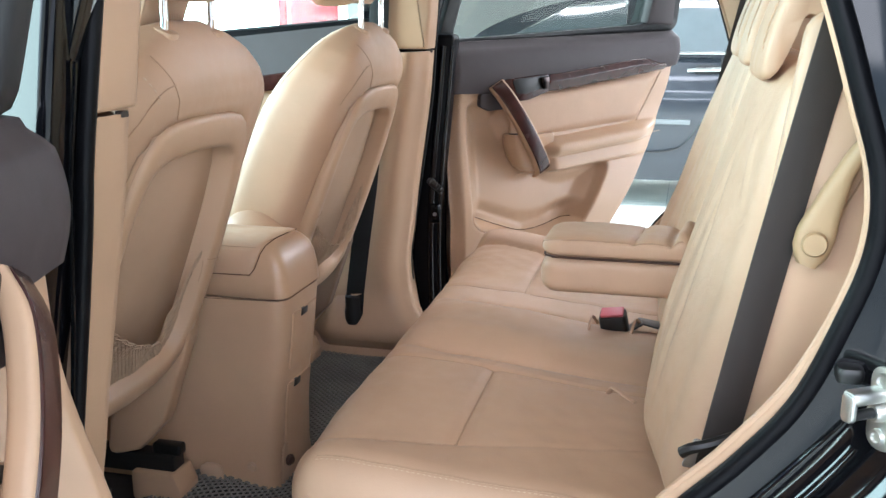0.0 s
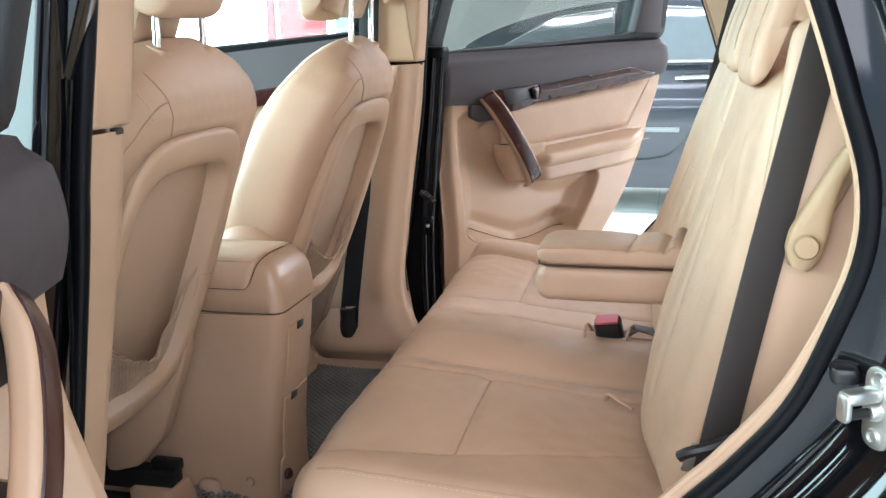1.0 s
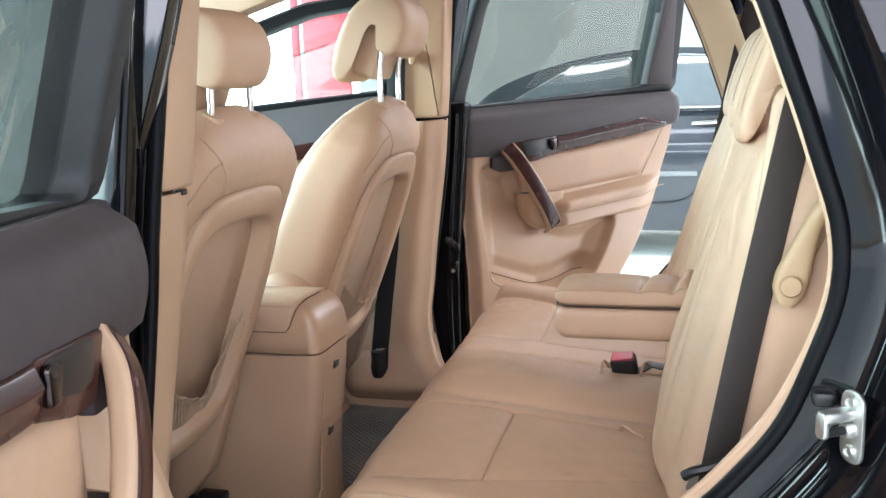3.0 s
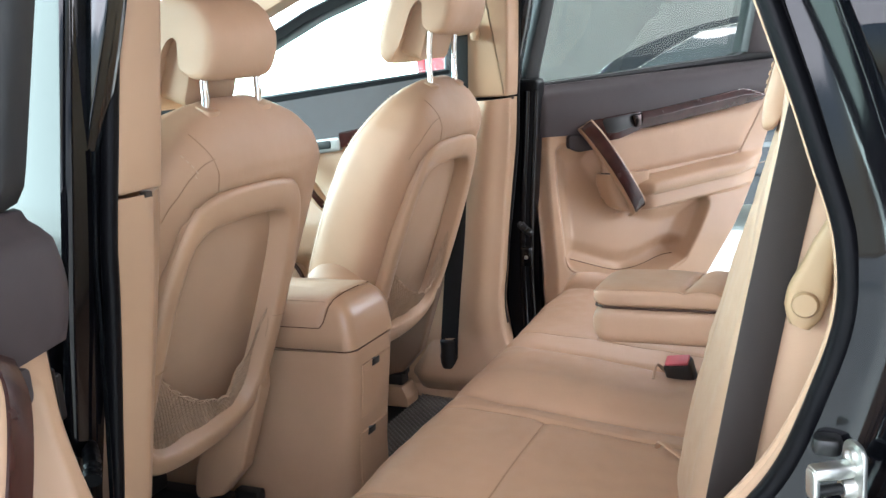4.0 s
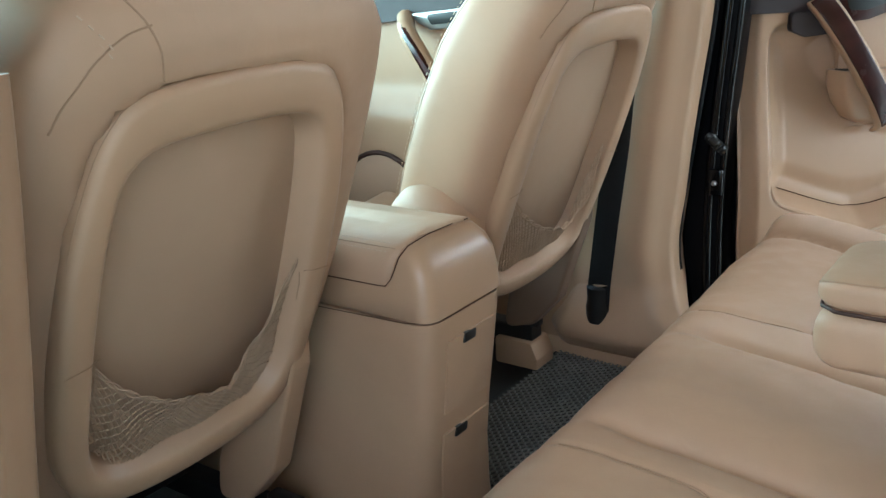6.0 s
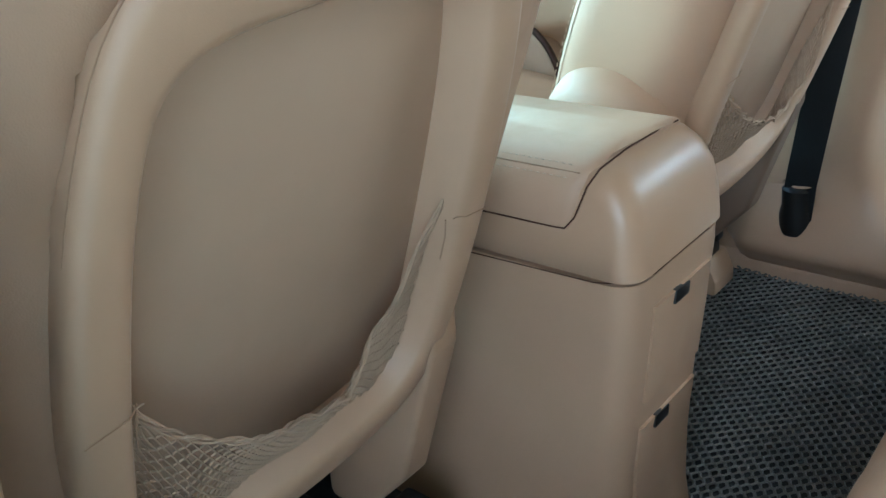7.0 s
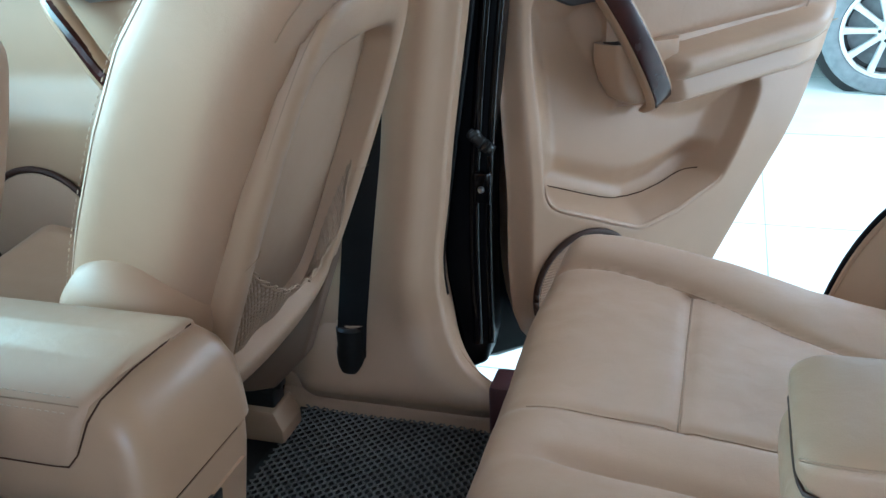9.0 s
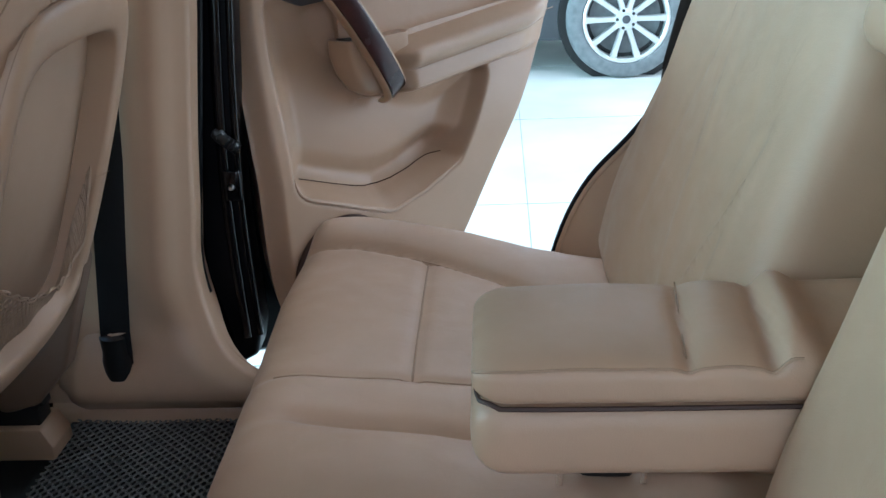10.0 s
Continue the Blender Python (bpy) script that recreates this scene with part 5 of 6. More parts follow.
    part("wood_inlay", loft(inlay), WOOD, handle, "gloss dark wood inlay", angle=60)
    cup = []
    for k, (zz, r0) in enumerate(((0.965, 1.0), (0.935, 1.0), (0.900, 0.9), (0.868, 0.7), (0.852, 0.45))):
        cup.append([place(u, zz, n) for u, n in rounded([(0.30 - 0.125 * r0, 0.03), (0.335, 0.03), (0.335, 0.04 + 0.055 * r0), (0.30 - 0.10 * r0, 0.04 + 0.05 * r0)], 0.02, 4)])
    part("handle_cup", loft(cup), PLASTIC, door, "tan cup at the foot of the handle", angle=60)
    part("cup_well", slab(rounded([(0.19, 0.045), (0.275, 0.045), (0.268, 0.082), (0.20, 0.078)], 0.012), 0.9635, 0.967, lambda u, v, w: place(u, w, v), 0.001), GAP, door)
    # crease at the foot of the pocket
    slit = [(u, CREASE(u) + 0.001) for u in np.linspace(0.080, 0.425, 60)]
    part("pocket_slit", tube([place(u, z, door_relief(u, z) + 0.0008) for u, z in slit], 0.0013, 5), DEEP_SEAM, trim)
    rim = [p for p in POCKET if p[1] < 0.76]
    k0 = min(range(len(rim)), key=lambda i: (rim[i][0] > 0.09, -rim[i][1]))
    rim = rim[k0:] + rim[:k0]
    part("pocket_rim", tube([place(u, z, 0.047 + trim_swell(z)) for u, z in even(rim, 60)], lambda t: 0.0008 + 0.0045 * min(1.0, 6 * t, 6 * (1 - t)), 8), PLASTIC, trim)
    arm_line = [(u, float(np.interp(u, [0.2, 0.34, 0.80], [0.93, 0.945, 0.985])) - 0.047) for u in np.linspace(0.335, 0.80, 30)]
    part("seam", tube([place(u, z, door_relief(u, z) + 0.0002) for u, z in arm_line], 0.0011, 5), SEAM, trim)
    # speaker
    ring_pts = [place(0.128 + 0.107 * math.cos(a), 0.546 + 0.107 * math.sin(a), 0.108) for a in np.linspace(0, 2 * math.pi, 48, endpoint=False)]
    spk = part("speaker_ring", tube(ring_pts, 0.006, 8, True), RING, door, "brown speaker ring")
    part("speaker_grille", slab([(0.128 + 0.102 * math.cos(a), 0.546 + 0.102 * math.sin(a)) for a in np.linspace(0, 2 * math.pi, 48, endpoint=False)], 0.07, 0.109, place, 0.006), GAUZE, spk, "fine tan speaker grille")
    ribs = Shape()
    for k in range(-19, 20):
        h = k * 0.0051
        w = math.sqrt(max(0.0, 0.099 ** 2 - h * h))
        if w > 0.01:
            ribs.add(tube([place(0.128 - w, 0.546 + h, 0.1095), place(0.128 + w, 0.546 + h, 0.1095)], 0.0014, 5))
    part("grille_ribs", ribs, PLASTIC, spk, kind="stuff")
    # painted shell, edge, window frame and pane
    shell = [(door_left(z) - 0.05, z) for z in (1.22, 1.05, 0.8, 0.6, 0.52)] + [(-0.052, 0.42), (-0.03, 0.375), (0.03, 0.362), (0.38, 0.362)] + [(door_right(z) + 0.014, z) for z in (0.45, 0.55, 0.65, 0.75, 0.85, 0.98, 1.1, 1.235)]
    part("door_shell", slab(rounded(shell, 0.02, 2), -0.031, -0.135, place, 0.02, 3), BLACK_PAINT, door, "glossy black door shell", angle=50)
    # added matte sheet: keeps the bright floor from reflecting in the shell's edge
    jamb = [(door_left(z) - 0.045, z) for z in (1.20, 1.05, 0.8, 0.6, 0.52)] + [(-0.045, 0.42), (-0.02, 0.382), (0.20, 0.375), (0.20, 1.20)]
    part("jamb_cover", slab(rounded(jamb, 0.01, 2), -0.0305, -0.027, place, 0.001), RUBBER, door, "matte black sheet added to hide reflections inside the door edge")
    part("edge_seal", tube([place(door_left(z) - 0.016, z, 0.010) for z in np.linspace(0.50, 1.2, 30)], 0.009, 8, up=(1, 0, 0)), RUBBER, door, "black rubber edge seal")
    frame_out = rounded([(-0.03, 1.22), (0.075, 1.50), (0.13, 1.635), (0.64, 1.668), (0.885, 1.63), (0.868, 1.25)], 0.03, 4)
    frame_in = rounded([(0.03, 1.232), (0.125, 1.51), (0.17, 1.595), (0.62, 1.625), (0.80, 1.60), (0.735, 1.270)], 0.02, 4)
    fo, fi = even(frame_out + frame_out[:1], 97)[:-1], even(frame_in + frame_in[:1], 97)[:-1]
    rg = [[place(u, z, n) for u, z in p] for p, n in ((inset(fo, 0), -0.06), (inset(fo, -0.0), 0.0), (inset(fo, 0.008), 0.012), (inset(fi, -0.01), 0.012), (fi, 0.002), (fi, -0.06))]
    rg.append(rg[0])
    part("window_frame", loft(rg, caps=False), FRAME_GREY, door, "black window frame", angle=50)
    part("quarter_trim", slab(rounded([(0.733, 1.272), (0.80, 1.595), (0.84, 1.60), (0.842, 1.268)], 0.006), -0.02, 0.016, place, 0.004), PLUM, door)
    pane = part("pane", slab(inset(fi, -0.006), -0.030, -0.026, place, 0.0005), GLASS_TINT, door, "tinted side window pane")
    pane.visible_shadow = False
    # check strap and hinge in the gap
    for zz in (0.62, 0.98):
        hinge = part("hinge", slab(rounded([(-0.11, zz - 0.03), (0.0, zz - 0.03), (0.0, zz + 0.03), (-0.11, zz + 0.03)], 0.006), -0.06, -0.03, place, 0.004), BLACK, door, "black door hinge")
        part("hinge_pin", tube([place(-0.07, zz - 0.045, -0.025), place(-0.07, zz + 0.045, -0.025)], 0.01, 10), BLACK, hinge)
    part("check_strap", box(-0.70, -0.645, side * 0.815 - 0.008, side * 0.815 + 0.008, 0.745, 0.762, 0.003), BLACK, door)
    part("cable_boot", tube(curve([(-0.70, side * 0.80, 0.87), (-0.672, side * 0.825, 0.862), (-0.655, side * 0.845, 0.85)], 14), lambda t: 0.011 + 0.002 * math.sin(t * 40), 10), RUBBER, door, "black cable boot")
    return door


rear_door(1, 45, "open rear door with tan trim and dark wood strip", (-0.62, 0.85), 0.0)
rear_door(-1, 75, "wide open rear door, tan trim under a dark upper panel", (-0.568, 0.928), 0.02)

# ---- front doors, shut ----
def front_door(side):
    door = thing("front_door", "shut front door with tan trim and dark upper panel", "car door", "front doors", (-1.2, side * 0.74, 0.4))

    def place(u, z, n):
        return (u, side * (0.76 - n - 0.09 * max(0, z - 1.15)), z)
    line = lerp_table([(-1.95, 1.03), (-1.3, 1.10), (-0.82, 1.17)])
    topl = lerp_table([(-1.95, 1.17), (-0.82, 1.28)])

    def relief(u, z):
        r = 0.04 + 0.03 * smooth(0.95, 0.86, z)
        r += 0.05 * smooth(0.86, 0.90, z) * smooth(0.975, 0.95, z) * smooth(-1.25, -1.15, u)
        r -= 0.035 * smooth(0.01, 0.05, poly_dist(u, z, [(-1.85, 0.50), (-1.0, 0.50), (-1.0, 0.62), (-1.30, 0.80), (-1.80, 0.62)]))
        return r
    part("door_trim", sheet(60, 50, lambda a, b: place(-1.95 + 1.13 * a, 0.40 + (line(-1.95 + 1.13 * a) - 0.40) * b, relief(-1.95 + 1.13 * a, 0.40 + (line(-1.95 + 1.13 * a) - 0.40) * b)), lambda a, b: place(-1.95 + 1.13 * a, 0.40 + (line(-1.95 + 1.13 * a) - 0.40) * b, 0)), PLASTIC, door, "tan door trim", angle=50)
    part("upper_trim", sheet(30, 10, lambda a, b: place(-1.95 + 1.13 * a, line(-1.95 + 1.13 * a) + (topl(-1.95 + 1.13 * a) - line(-1.95 + 1.13 * a)) * b, 0.06 - 0.03 * b), lambda a, b: place(-1.95 + 1.13 * a, line(-1.95 + 1.13 * a) + (topl(-1.95 + 1.13 * a) - line(-1.95 + 1.13 * a)) * b, 0)), PLUM, door, "dark plum upper door trim", angle=60)
    part("wood_strip", loft([[place(u, line(u) + a, b) for a, b in rounded([(-0.03, 0.05), (-0.03, 0.066), (0.014, 0.074), (0.014, 0.05)], 0.005, 3)] for u in np.linspace(-1.16, -0.84, 10)]), WOOD, door, "gloss dark wood strip")
    bez = part("latch_bezel", slab(rounded([(-1.33, 1.108), (-1.16, 1.122), (-1.16, 1.082), (-1.27, 1.072), (-1.30, 1.085)], 0.01), 0.05, 0.07, place, 0.004), STEEL, door, "silver latch surround")
    part("latch_cup", slab(rounded([(-1.28, 1.106), (-1.19, 1.114), (-1.19, 1.09), (-1.265, 1.084)], 0.008), 0.069, 0.0725, place, 0.001), BLACK, bez)
    hp = curve([(-1.345, 1.10, 0.06), (-1.31, 1.07, 0.10), (-1.265, 1.02, 0.115), (-1.225, 0.955, 0.11), (-1.20, 0.91, 0.08)], 20)
    handle = part("pull_handle", tube([place(*p) for p in hp], 0.02, 10), PLASTIC, door, "tan pull handle with a dark inlay")
    part("wood_inlay", tube([place(p[0] + 0.004, p[1], p[2] + 0.012) for p in hp], 0.011, 8), WOOD, handle)
    spk = part("speaker_ring", tube([place(-1.44 + 0.125 * math.cos(a), 0.66 + 0.125 * math.sin(a), 0.078) for a in np.linspace(0, 2 * math.pi, 40, endpoint=False)], 0.006, 8, True), RING, door, "brown speaker ring")
    part("speaker_grille", slab([(-1.44 + 0.12 * math.cos(a), 0.66 + 0.12 * math.sin(a)) for a in np.linspace(0, 2 * math.pi, 40, endpoint=False)], 0.03, 0.082, place, 0.006), GAUZE, spk)
    part("door_shell", slab(rounded([(-1.98, 0.36), (-0.74, 0.36), (-0.715, 0.8), (-0.70, 1.06), (-1.98, 1.06)], 0.03), -0.001, -0.10, place, 0.02), BLACK_PAINT, door, "glossy black door shell")
    part("pillar_applique", slab(rounded([(-1.02, 1.05), (-0.745, 1.065, 0.05), (-0.68, 1.165, 0.03), (-0.645, 1.25), (-0.605, 1.38), (-0.55, 1.60), (-0.75, 1.60), (-0.86, 1.20)], 0.02), -0.001, -0.035, place, 0.004), GLOSS_BLACK, door, "mirror-gloss black pillar panel")
    fo = even(rounded([(-2.0, 1.16), (-1.60, 1.34), (-1.25, 1.485), (-1.05, 1.545), (-0.70, 1.58), (-0.76, 1.26)], 0.04) + rounded([(-2.0, 1.16), (-1.60, 1.34), (-1.25, 1.485), (-1.05, 1.545), (-0.70, 1.58), (-0.76, 1.26)], 0.04)[:1], 81)[:-1]
    fi = inset(fo, 0.04)
    rg = [[place(u, z, n) for u, z in p] for p, n in ((fo, -0.06), (fo, 0.0), (inset(fo, 0.008), 0.012), (inset(fo, 0.034), 0.012), (fi, 0.0), (fi, -0.06))]
    rg.append(rg[0])
    part("window_frame", loft(rg, caps=False), RUBBER, door, "black window frame", angle=50)
    pane = part("pane", slab(inset(fo, 0.034), -0.03, -0.026, place, 0.0005), GLASS, door, "clear side window pane")
    pane.visible_shadow = False
    return door


front_door(1)
front_door(-1)

# ---- belts ----
belt_far = thing("front_belt", "black seat belt anchored low on the pillar", "seat belt", "front belts", (-0.85, 0.66, 0.5))
for side, th in ((1, belt_far), (-1, thing("front_belt", "black seat belt anchored low on the pillar", "seat belt", "front belts", (-0.85, -0.66, 0.5)))):
    part("webbing", strap([(-0.852, side * 0.660, 0.48), (-0.845, side * 0.658, 0.56), (-0.823, side * 0.650, 0.70), (-0.797, side * 0.645, 0.86), (-0.775, side * 0.640, 1.05), (-0.758, side * 0.636, 1.25), (-0.748, side * 0.630, 1.39)], 0.050, 0.0022, (1, 0.05 * side, 0.15)), WEBBING_DARK, th)
    part("anchor_boot", loft([[(-0.853 + 0.023 * k * math.cos(a), side * 0.668 + 0.02 * k * math.sin(a), z) for a in np.linspace(0, 2 * math.pi, 20, endpoint=False)] for z, k in ((0.462, 0.8), (0.468, 1.15), (0.50, 1.2), (0.515, 1.05), (0.545, 1.1), (0.55, 0.9))]), BLACK, th, "black rubber anchor boot")
    part("frayed_tie", tube([(-0.876, side * 0.663, 0.556), (-0.85, side * 0.657, 0.551), (-0.822, side * 0.662, 0.556)], 0.003, 6), NET, th)
    part("guide_loop", slab(rounded([(-0.79, 1.372), (-0.71, 1.378), (-0.708, 1.362), (-0.698, 1.358), (-0.690, 1.375), (-0.698, 1.402), (-0.79, 1.398)], 0.006), 0.612, 0.640, lambda u, v, w: (u, side * w, v), 0.004), PLASTIC, th, "beige belt guide")

near_belt = thing("rear_belt", "dark grey rear seat belt in front of the lining", "seat belt", "rear belts", (0.06, -0.6, 0.8))
part("webbing", strap([(0.060, -0.632, 0.74), (0.0795, -0.628, 0.85), (0.098, -0.625, 0.95), (0.117, -0.622, 1.05), (0.137, -0.619, 1.15), (0.157, -0.616, 1.25), (0.178, -0.612, 1.35), (0.207, -0.605, 1.5)], 0.048, 0.0024, (1, 0.55, -0.2)), WEBBING, near_belt)
part("anchor_loop", tube(curve([(0.030, -0.655, 0.804), (0.040, -0.658, 0.812), (0.060, -0.658, 0.819), (0.088, -0.652, 0.829), (0.12, -0.640, 0.834)], 16), 0.007, 8), BLACK, near_belt, "black anchor loop")
part("anchor_plate", slab(rounded([(0.030, 0.775), (0.048, 0.775), (0.053, 0.812), (0.044, 0.812)], 0.004), -0.632, -0.628, y_place, 0.001), STEEL, near_belt, "steel anchor plate")
far_belt = thing("rear_belt", "dark grey rear seat belt beside the backrest", "seat belt", "rear belts", (0.06, 0.6, 0.8))
part("webbing", strap([(0.045, 0.640, 0.775), (0.062, 0.640, 0.98), (0.095, 0.638, 1.12), (0.122, 0.635, 1.25), (0.142, 0.632, 1.35), (0.175, 0.625, 1.5)], 0.048, 0.0024, (1, 0.15, -0.25)), WEBBING, far_belt)

# folding lever on the bench side
lever = thing("recliner_lever", "cream plastic folding lever on the bench side", "lever", base=(0.156, -0.62, 1.056))
lev = []
for p, w in zip(curve([(0.150, 1.03), (0.156, 1.056), (0.166, 1.09), (0.180, 1.13), (0.199, 1.165), (0.222, 1.195)], 22), np.interp(np.linspace(0, 1, 22), [0, 0.08, 0.2, 0.35, 0.6, 0.9, 1], [0.011, 0.019, 0.0205, 0.0155, 0.010, 0.009, 0.004])):
    lev.append([(p[0] + a, -0.622 + b - 0.03 * max(0, p[1] - 1.06), p[1] - 0.35 * a) for a, b in rounded([(-w, 0.012), (w, 0.012), (w, -0.010), (-w, -0.010)], 0.010, 4)])
LEVER = material("cream_plastic", (0.33, 0.22, 0.12), 0.48, grain=0.1, grain_scale=1400, blotch=0.06)
part("lever_arm", loft(lev), LEVER, lever, angle=60)
part("seam", tube([(0.170, -0.6055, 1.066), (0.188, -0.6055, 1.094), (0.199, -0.6055, 1.117), (0.208, -0.6055, 1.139), (0.222, -0.6055, 1.18)], 0.0011, 6), SEAM, bench)
part("pivot_cap", lathe([(0.0, 0.006), (0.012, 0.006), (0.014, 0.003), (0.014, 0.0)], (0.156, -0.634, 1.056), (0, -1, 0), 20), LEVER, lever)

# ---- rear floor mat ----
mat = thing("floor_mat", "dark grey woven coil floor mat", "floor mat", base=(-0.7, 0, 0.355))


def mat_rise(x, y):
    """The mat rides up over the carpet under the driver seat, and waves a little."""
    return 0.026 * smooth(-0.72, -0.90, x) * smooth(-0.02, -0.16, y) + 0.004 * math.sin(x * 14 + y * 9) * math.sin(y * 7 - x * 6)


part("mat_base", sheet(28, 60, lambda u, t: (-0.965 + 0.545 * u, -0.685 + 1.37 * t, 0.366 + mat_rise(-0.965 + 0.545 * u, -0.685 + 1.37 * t)), lambda u, t: (-0.965 + 0.545 * u, -0.685 + 1.37 * t, 0.353)), MAT_BASE, mat)
coil = Shape()
STEP, AMP = 0.0085, 0.0040
rows = int(1.36 / STEP)
for r in range(rows):
    y = -0.678 + r * STEP
    pts = []
    n = int(0.53 / 0.0045)
    for i in range(n):
        x = -0.955 + i * 0.0045
        pts.append((x, y + AMP * (1 if ((i // 2 + r) % 2) else -1), 0.3695 + mat_rise(x, y)))
    coil.add(tube(pts, 0.0023, 4))
part("mat_coil", coil, MAT_COIL, mat, "grey coiled strands", angle=80, kind="stuff")

# ---- showroom things ----
sedan = thing("sedan", "dark polished sedan parked across the aisle", "car", base=(0, 5.3, 0))
body_z = [0.20, 0.28, 0.34, 0.42, 0.55, 0.66, 0.76, 0.80, 0.90, 1.00, 1.04]
body_y = [4.72, 4.68, 4.655, 4.645, 4.625, 4.612, 4.61, 4.625, 4.635, 4.66, 4.70]
def sedan_side(s, t):
    x = -3.0 + 4.6 * s
    z = float(np.interp(t, np.linspace(0, 1, len(body_z)), body_z))
    y = float(np.interp(t, np.linspace(0, 1, len(body_y)), body_y)) + 0.25 * max(0, abs(2 * s - 1) - 0.7) ** 2 * 4
    zt = float(np.interp(x, [-3.0, -2.7, -1.7, 0.9, 1.6], [0.70, 0.82, 1.0, 1.04, 1.0]))
    return x, y, min(z, zt) if z < 1.0 else zt * (z / 1.04)
part("body", sheet(80, 30, sedan_side, lambda s, t: (sedan_side(s, t)[0], 6.0, sedan_side(s, t)[2])), CAR_DARK, sedan, "dark polished body", angle=40)
part("roof", sheet(50, 16, lambda s, t: (-1.55 + 2.75 * s, 4.68 + 0.14 * t + 0.0, 1.03 + (0.43 * math.sin(math.pi * min(1, max(0, s * 0.98 + 0.01))) ** 0.55) * t), lambda s, t: (-1.55 + 2.75 * s, 5.9 - 0.14 * t, 1.03 + (0.43 * math.sin(math.pi * min(1, max(0, s * 0.98 + 0.01))) ** 0.55) * t)), CAR_DARK, sedan, "dark roof", angle=40)


def roof_line(x):
    s = (x + 1.55) / 2.75
    return 1.03 + 0.43 * max(0, math.sin(math.pi * min(1, max(0, s * 0.98 + 0.01)))) ** 0.55


WINDOW = material("dark_window", (0.10, 0.115, 0.125), 0.05, blotch=0.1, coat=1)
def sedan_window(x0, x1, x2, x3, name):
    pts = [(x0, 1.05), (x1, roof_line(x1) - 0.045), ((x1 + x2) / 2, roof_line((x1 + x2) / 2) - 0.045), (x2, roof_line(x2) - 0.045), (x3, 1.05)]
    def place(u, v, w):
        return (u, 4.68 + 0.14 * (v - 1.03) / 0.43 - w, v)
    ob = part(name, slab(rounded(pts, 0.03), 0.0, 0.012, place, 0.003), WINDOW, sedan, "dark reflecting side window")
    edge = rounded(pts, 0.03)
    part("window_trim", tube([place(u, v, 0.012) for u, v in edge], 0.0045, 6, True), CHROME, ob, "chrome window trim")
sedan_window(-1.40, -0.82, -0.42, -0.42, "window")
sedan_window(-0.36, -0.36, 0.20, 0.42, "window")
for x in (-0.95, 0.11):
    part("door_handle", tube(curve([(x - 0.11, 4.625, 0.945), (x - 0.09, 4.60, 0.952), (x + 0.08, 4.598, 0.958), (x + 0.11, 4.625, 0.958)], 14), 0.015, 8), CHROME, sedan, "chrome door handle")
part("belt_trim", tube([(-1.55, 4.664, 1.045), (-0.6, 4.664, 1.058), (0.6, 4.664, 1.060), (1.0, 4.67, 1.055)], 0.013, 8), CHROME, sedan, "chrome belt line")
part("rub_strip", loft([[(x, 4.60 + dy, 0.612 + dz) for dy, dz in rounded([(0.03, -0.020), (0.0, -0.016), (0.0, 0.016), (0.03, 0.020)], 0.006, 3)] for x in (-1.9, -1.0, 0.0, 0.03)]), CAR_STRIP, sedan, "grey rubbing strip")
part("door_gap", tube(curve([(-1.02, 4.628, 0.41), (-0.30, 4.628, 0.405), (-0.10, 4.628, 0.42), (0.0, 4.624, 0.47), (0.09, 4.618, 0.60), (0.17, 4.616, 0.76), (0.20, 4.634, 0.90), (0.205, 4.66, 1.03)], 60), 0.006, 6), BLACK, sedan, "dark door gap")
part("handle_cup", slab(rounded([(0.03, 0.925), (0.20, 0.93), (0.20, 0.985), (0.05, 0.985)], 0.025, 4), 4.632, 4.618, lambda u, v, w: (u, w, v), 0.004), BLACK, sedan, "dark door handle recess")


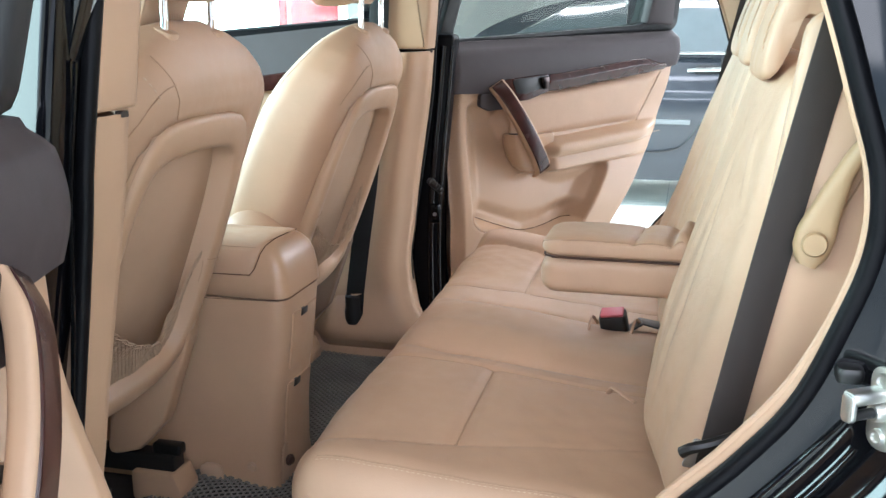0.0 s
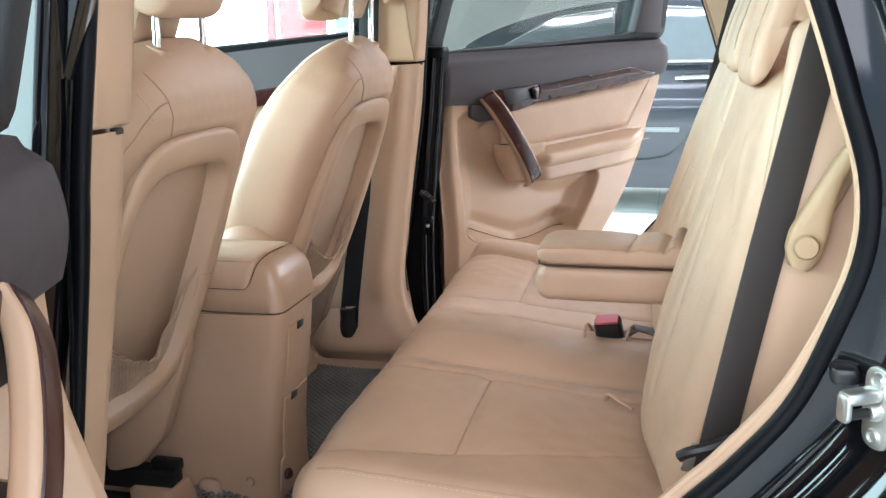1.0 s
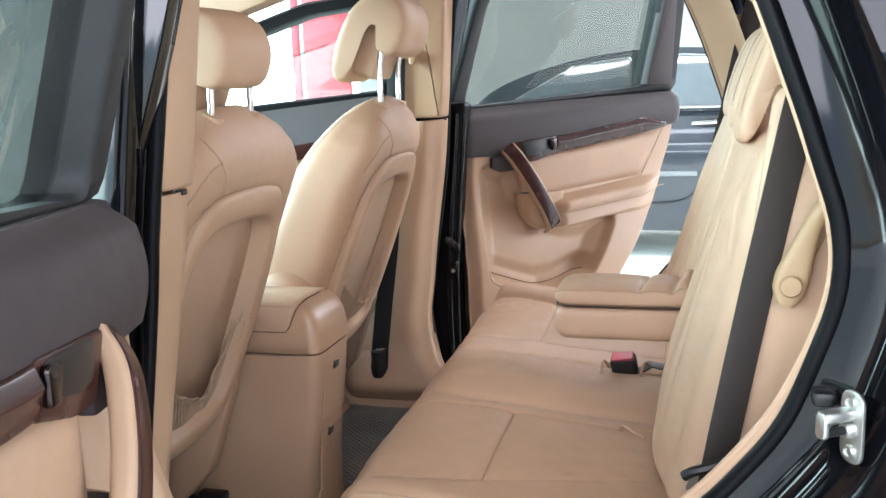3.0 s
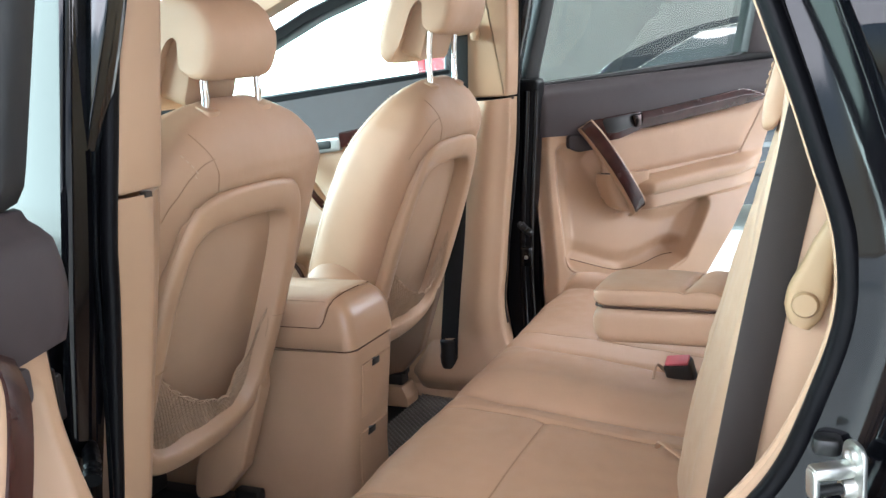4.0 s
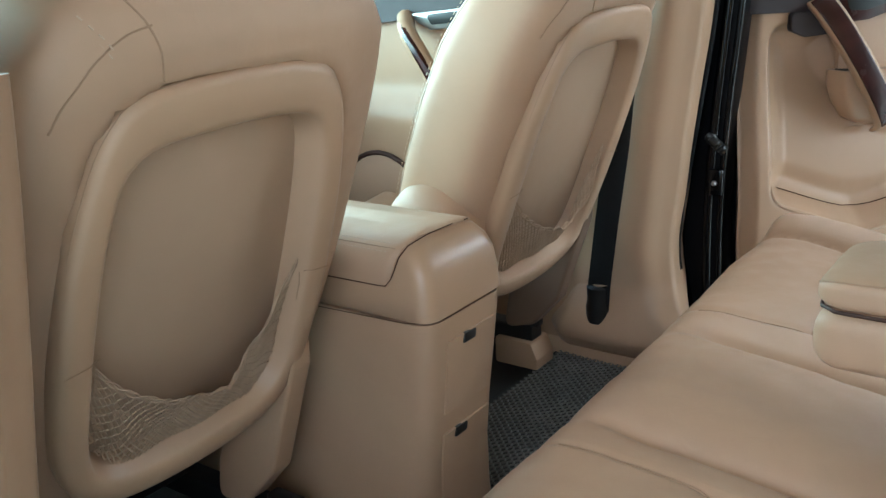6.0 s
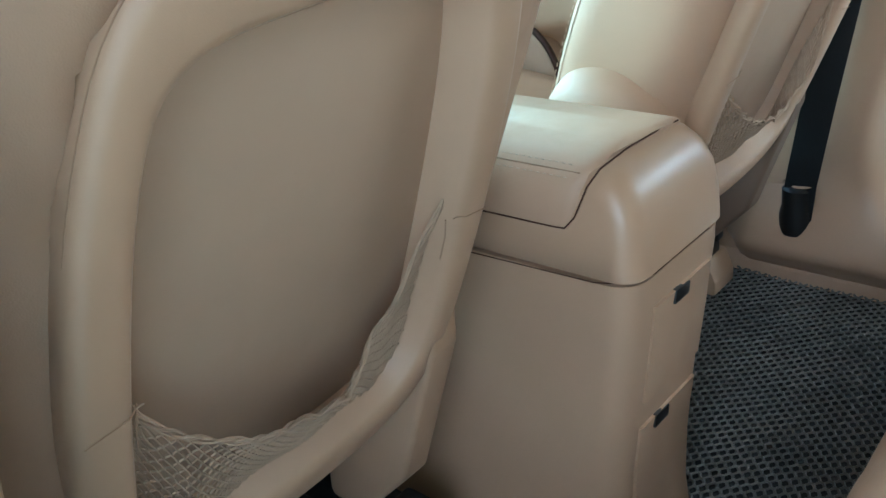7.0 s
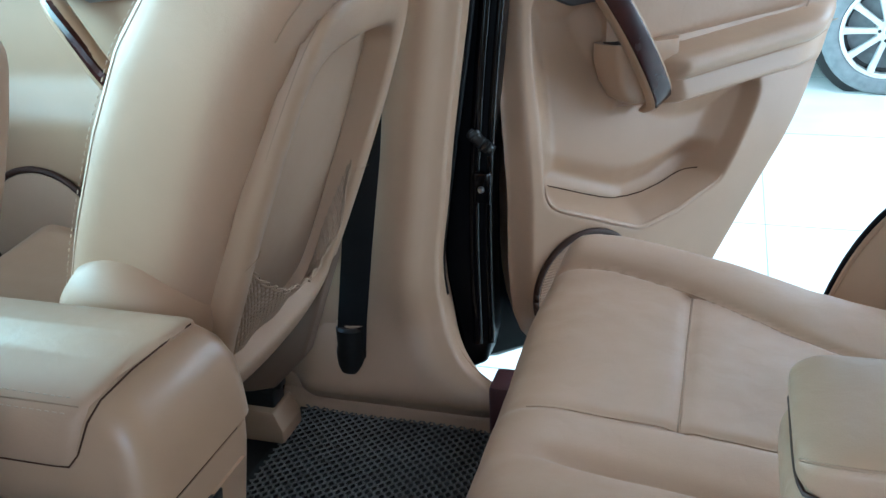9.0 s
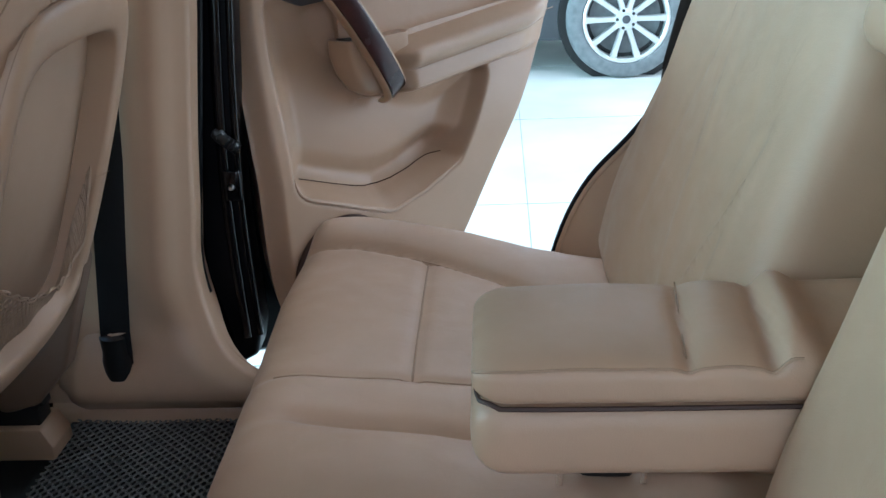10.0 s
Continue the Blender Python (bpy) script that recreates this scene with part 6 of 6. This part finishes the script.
def wheel(x):
    c = Vector((x, 4.66, 0.333))
    part("tyre", lathe([(0.240, -0.10), (0.252, -0.112), (0.30, -0.115), (0.325, -0.10), (0.334, -0.07), (0.334, 0.07), (0.325, 0.10), (0.255, 0.11), (0.240, 0.10)], c, (0, 1, 0), 48), TYRE, sedan, "dusty tyre")
    rim = part("rim", lathe([(0.243, -0.108), (0.233, -0.112), (0.222, -0.10), (0.222, 0.09), (0.243, 0.09)], c, (0, 1, 0), 48), ALLOY, sedan, "silver alloy rim")
    part("drum", lathe([(0.0, -0.03), (0.215, -0.03), (0.215, 0.0), (0.0, 0.0)], c, (0, 1, 0), 40), TYRE, rim)
    part("hub_cap", lathe([(0.0, -0.105), (0.03, -0.105), (0.034, -0.098), (0.06, -0.092), (0.065, -0.08), (0.065, -0.04)], c, (0, 1, 0), 30), ALLOY, rim)
    part("hub_badge", lathe([(0.0, -0.108), (0.022, -0.108), (0.024, -0.104)], c, (0, 1, 0), 24), CAR_DARK, rim)
    for k in range(10):
        a = 2 * math.pi * k / 10
        d, e = Vector((math.cos(a), 0, math.sin(a))), Vector((-math.sin(a), 0, math.cos(a)))
        rings = []
        for r, w, yy in ((0.04, 0.018, -0.09), (0.10, 0.0165, -0.095), (0.18, 0.018, -0.10), (0.229, 0.023, -0.104)):
            rings.append([tuple(c + d * r + e * p + Vector((0, yy + q, 0))) for p, q in rounded([(-w, 0.03), (w, 0.03), (w * 0.8, 0), (-w * 0.8, 0)], 0.004, 2)])
        part("spoke", loft(rings), ALLOY, rim)
    for k in range(5):
        a = 2 * math.pi * (k + 0.5) / 5
        part("wheel_bolt", lathe([(0.0, -0.098), (0.009, -0.098), (0.009, -0.08)], c + Vector((0.05 * math.cos(a), 0, 0.05 * math.sin(a))), (0, 1, 0), 10), BLACK, rim)
    part("wheel_arch", lathe([(0.20, -0.118), (0.375, -0.118), (0.378, -0.112), (0.375, 0.10), (0.20, 0.10)], c + Vector((0, 0.085, 0)), (0, 1, 0), 48), BLACK, sedan)


wheel(0.52)
wheel(-2.3)
sedan.location.y += 0.15

# red and grey boards at the open front, and trees beyond
board = thing("red_banner", "tall red and white roadside banner board", "banner", base=(-3.1, 6.0, 0))
part("board", box(-3.30, -2.88, 5.98, 6.02, 0, 2.6, 0.01), RED_PAINT, board)
part("edge_board", box(-3.42, -3.34, 5.98, 6.02, 0, 2.6, 0.01), RED_PAINT, board)
part("stripe", box(-3.34, -3.30, 5.985, 6.015, 0, 2.6, 0.004), GREY_PAINT, board)


def tree(x, y, h, seed):
    rnd = random.Random(seed)
    tr = thing("tree", "leafy green roadside tree", "tree", "roadside trees", (x, y, 0))
    part("trunk", tube([(x, y, 0), (x + 0.1, y, h * 0.3), (x - 0.05, y + 0.1, h * 0.65)], lambda t: 0.16 - 0.1 * t, 10), BARK, tr)
    leaves = Shape()
    for _ in range(2600):
        a, b = rnd.uniform(0, 6.28), rnd.gauss(0, 1)
        r = h * 0.30 * rnd.random() ** 0.4
        cx, cy, cz = x + r * math.cos(a) * 1.2, y + r * math.sin(a) * 1.2, h * 0.62 + h * 0.16 * b
        s = rnd.uniform(0.10, 0.22)
        u, v = Vector((rnd.gauss(0, 1), rnd.gauss(0, 1), rnd.gauss(0, 1))).normalized(), Vector((rnd.gauss(0, 1), rnd.gauss(0, 1), rnd.gauss(0, 1))).normalized()
        k = len(leaves.v)
        p = Vector((cx, cy, cz))
        leaves.v += [tuple(p - u * s), tuple(p + v * s * 0.5), tuple(p + u * s), tuple(p - v * s * 0.5)]
        leaves.f.append((k, k + 1, k + 2, k + 3))
    me = bpy.data.meshes.new("crown")
    me.from_pydata(leaves.v, [], leaves.f)
    me.materials.append(FOLIAGE)
    ob = new("crown", me)
    ob.parent = tr
    ob.matrix_parent_inverse = Matrix.Translation((-x, -y, 0))


for i, (x, y, h) in enumerate(((-34, 33, 5), (-38, 27, 6), (-30, 38, 5), (-42, 14, 6), (-44, 4, 6), (-42, -8, 6.5), (-36, -20, 7))):
    tree(x, y, h, i)

cable = thing("seat_cable", "yellow wiring strap with a white plug under the seat", "cable", base=(-1.13, -0.29, 0.36))
wire_path = curve([(-1.17, -0.60, 0.405), (-1.13, -0.50, 0.418), (-1.09, -0.40, 0.420), (-1.055, -0.30, 0.432)], 24)
part("wire", strap(wire_path, 0.020, 0.004, (0.3, 0, 1)), YELLOW, cable)
part("plug", box(-0.014, 0.014, -0.010, 0.010, -0.008, 0.008, 0.003).moved(pose(-1.048, -0.285, 0.437, 10, 20, 50)), NYLON, cable, "white plastic plug")
for shift, dip in ((0.0, 0.0), (-0.05, 0.014), (0.045, 0.006)):
    part("wire", tube(curve([(-1.22 + shift, -0.56, 0.40), (-1.10 + shift, -0.46, 0.425 - dip), (-1.02 + shift, -0.36, 0.40), (-1.06 + shift, -0.27, 0.42)], 24), 0.005, 6), BLACK, cable)
part("bracket", slab(rounded([(-1.16, 0.41), (-1.02, 0.43), (-1.00, 0.455), (-1.14, 0.445)], 0.006), -0.47, -0.44, y_place, 0.003), STEEL, cable, "grey steel bracket")
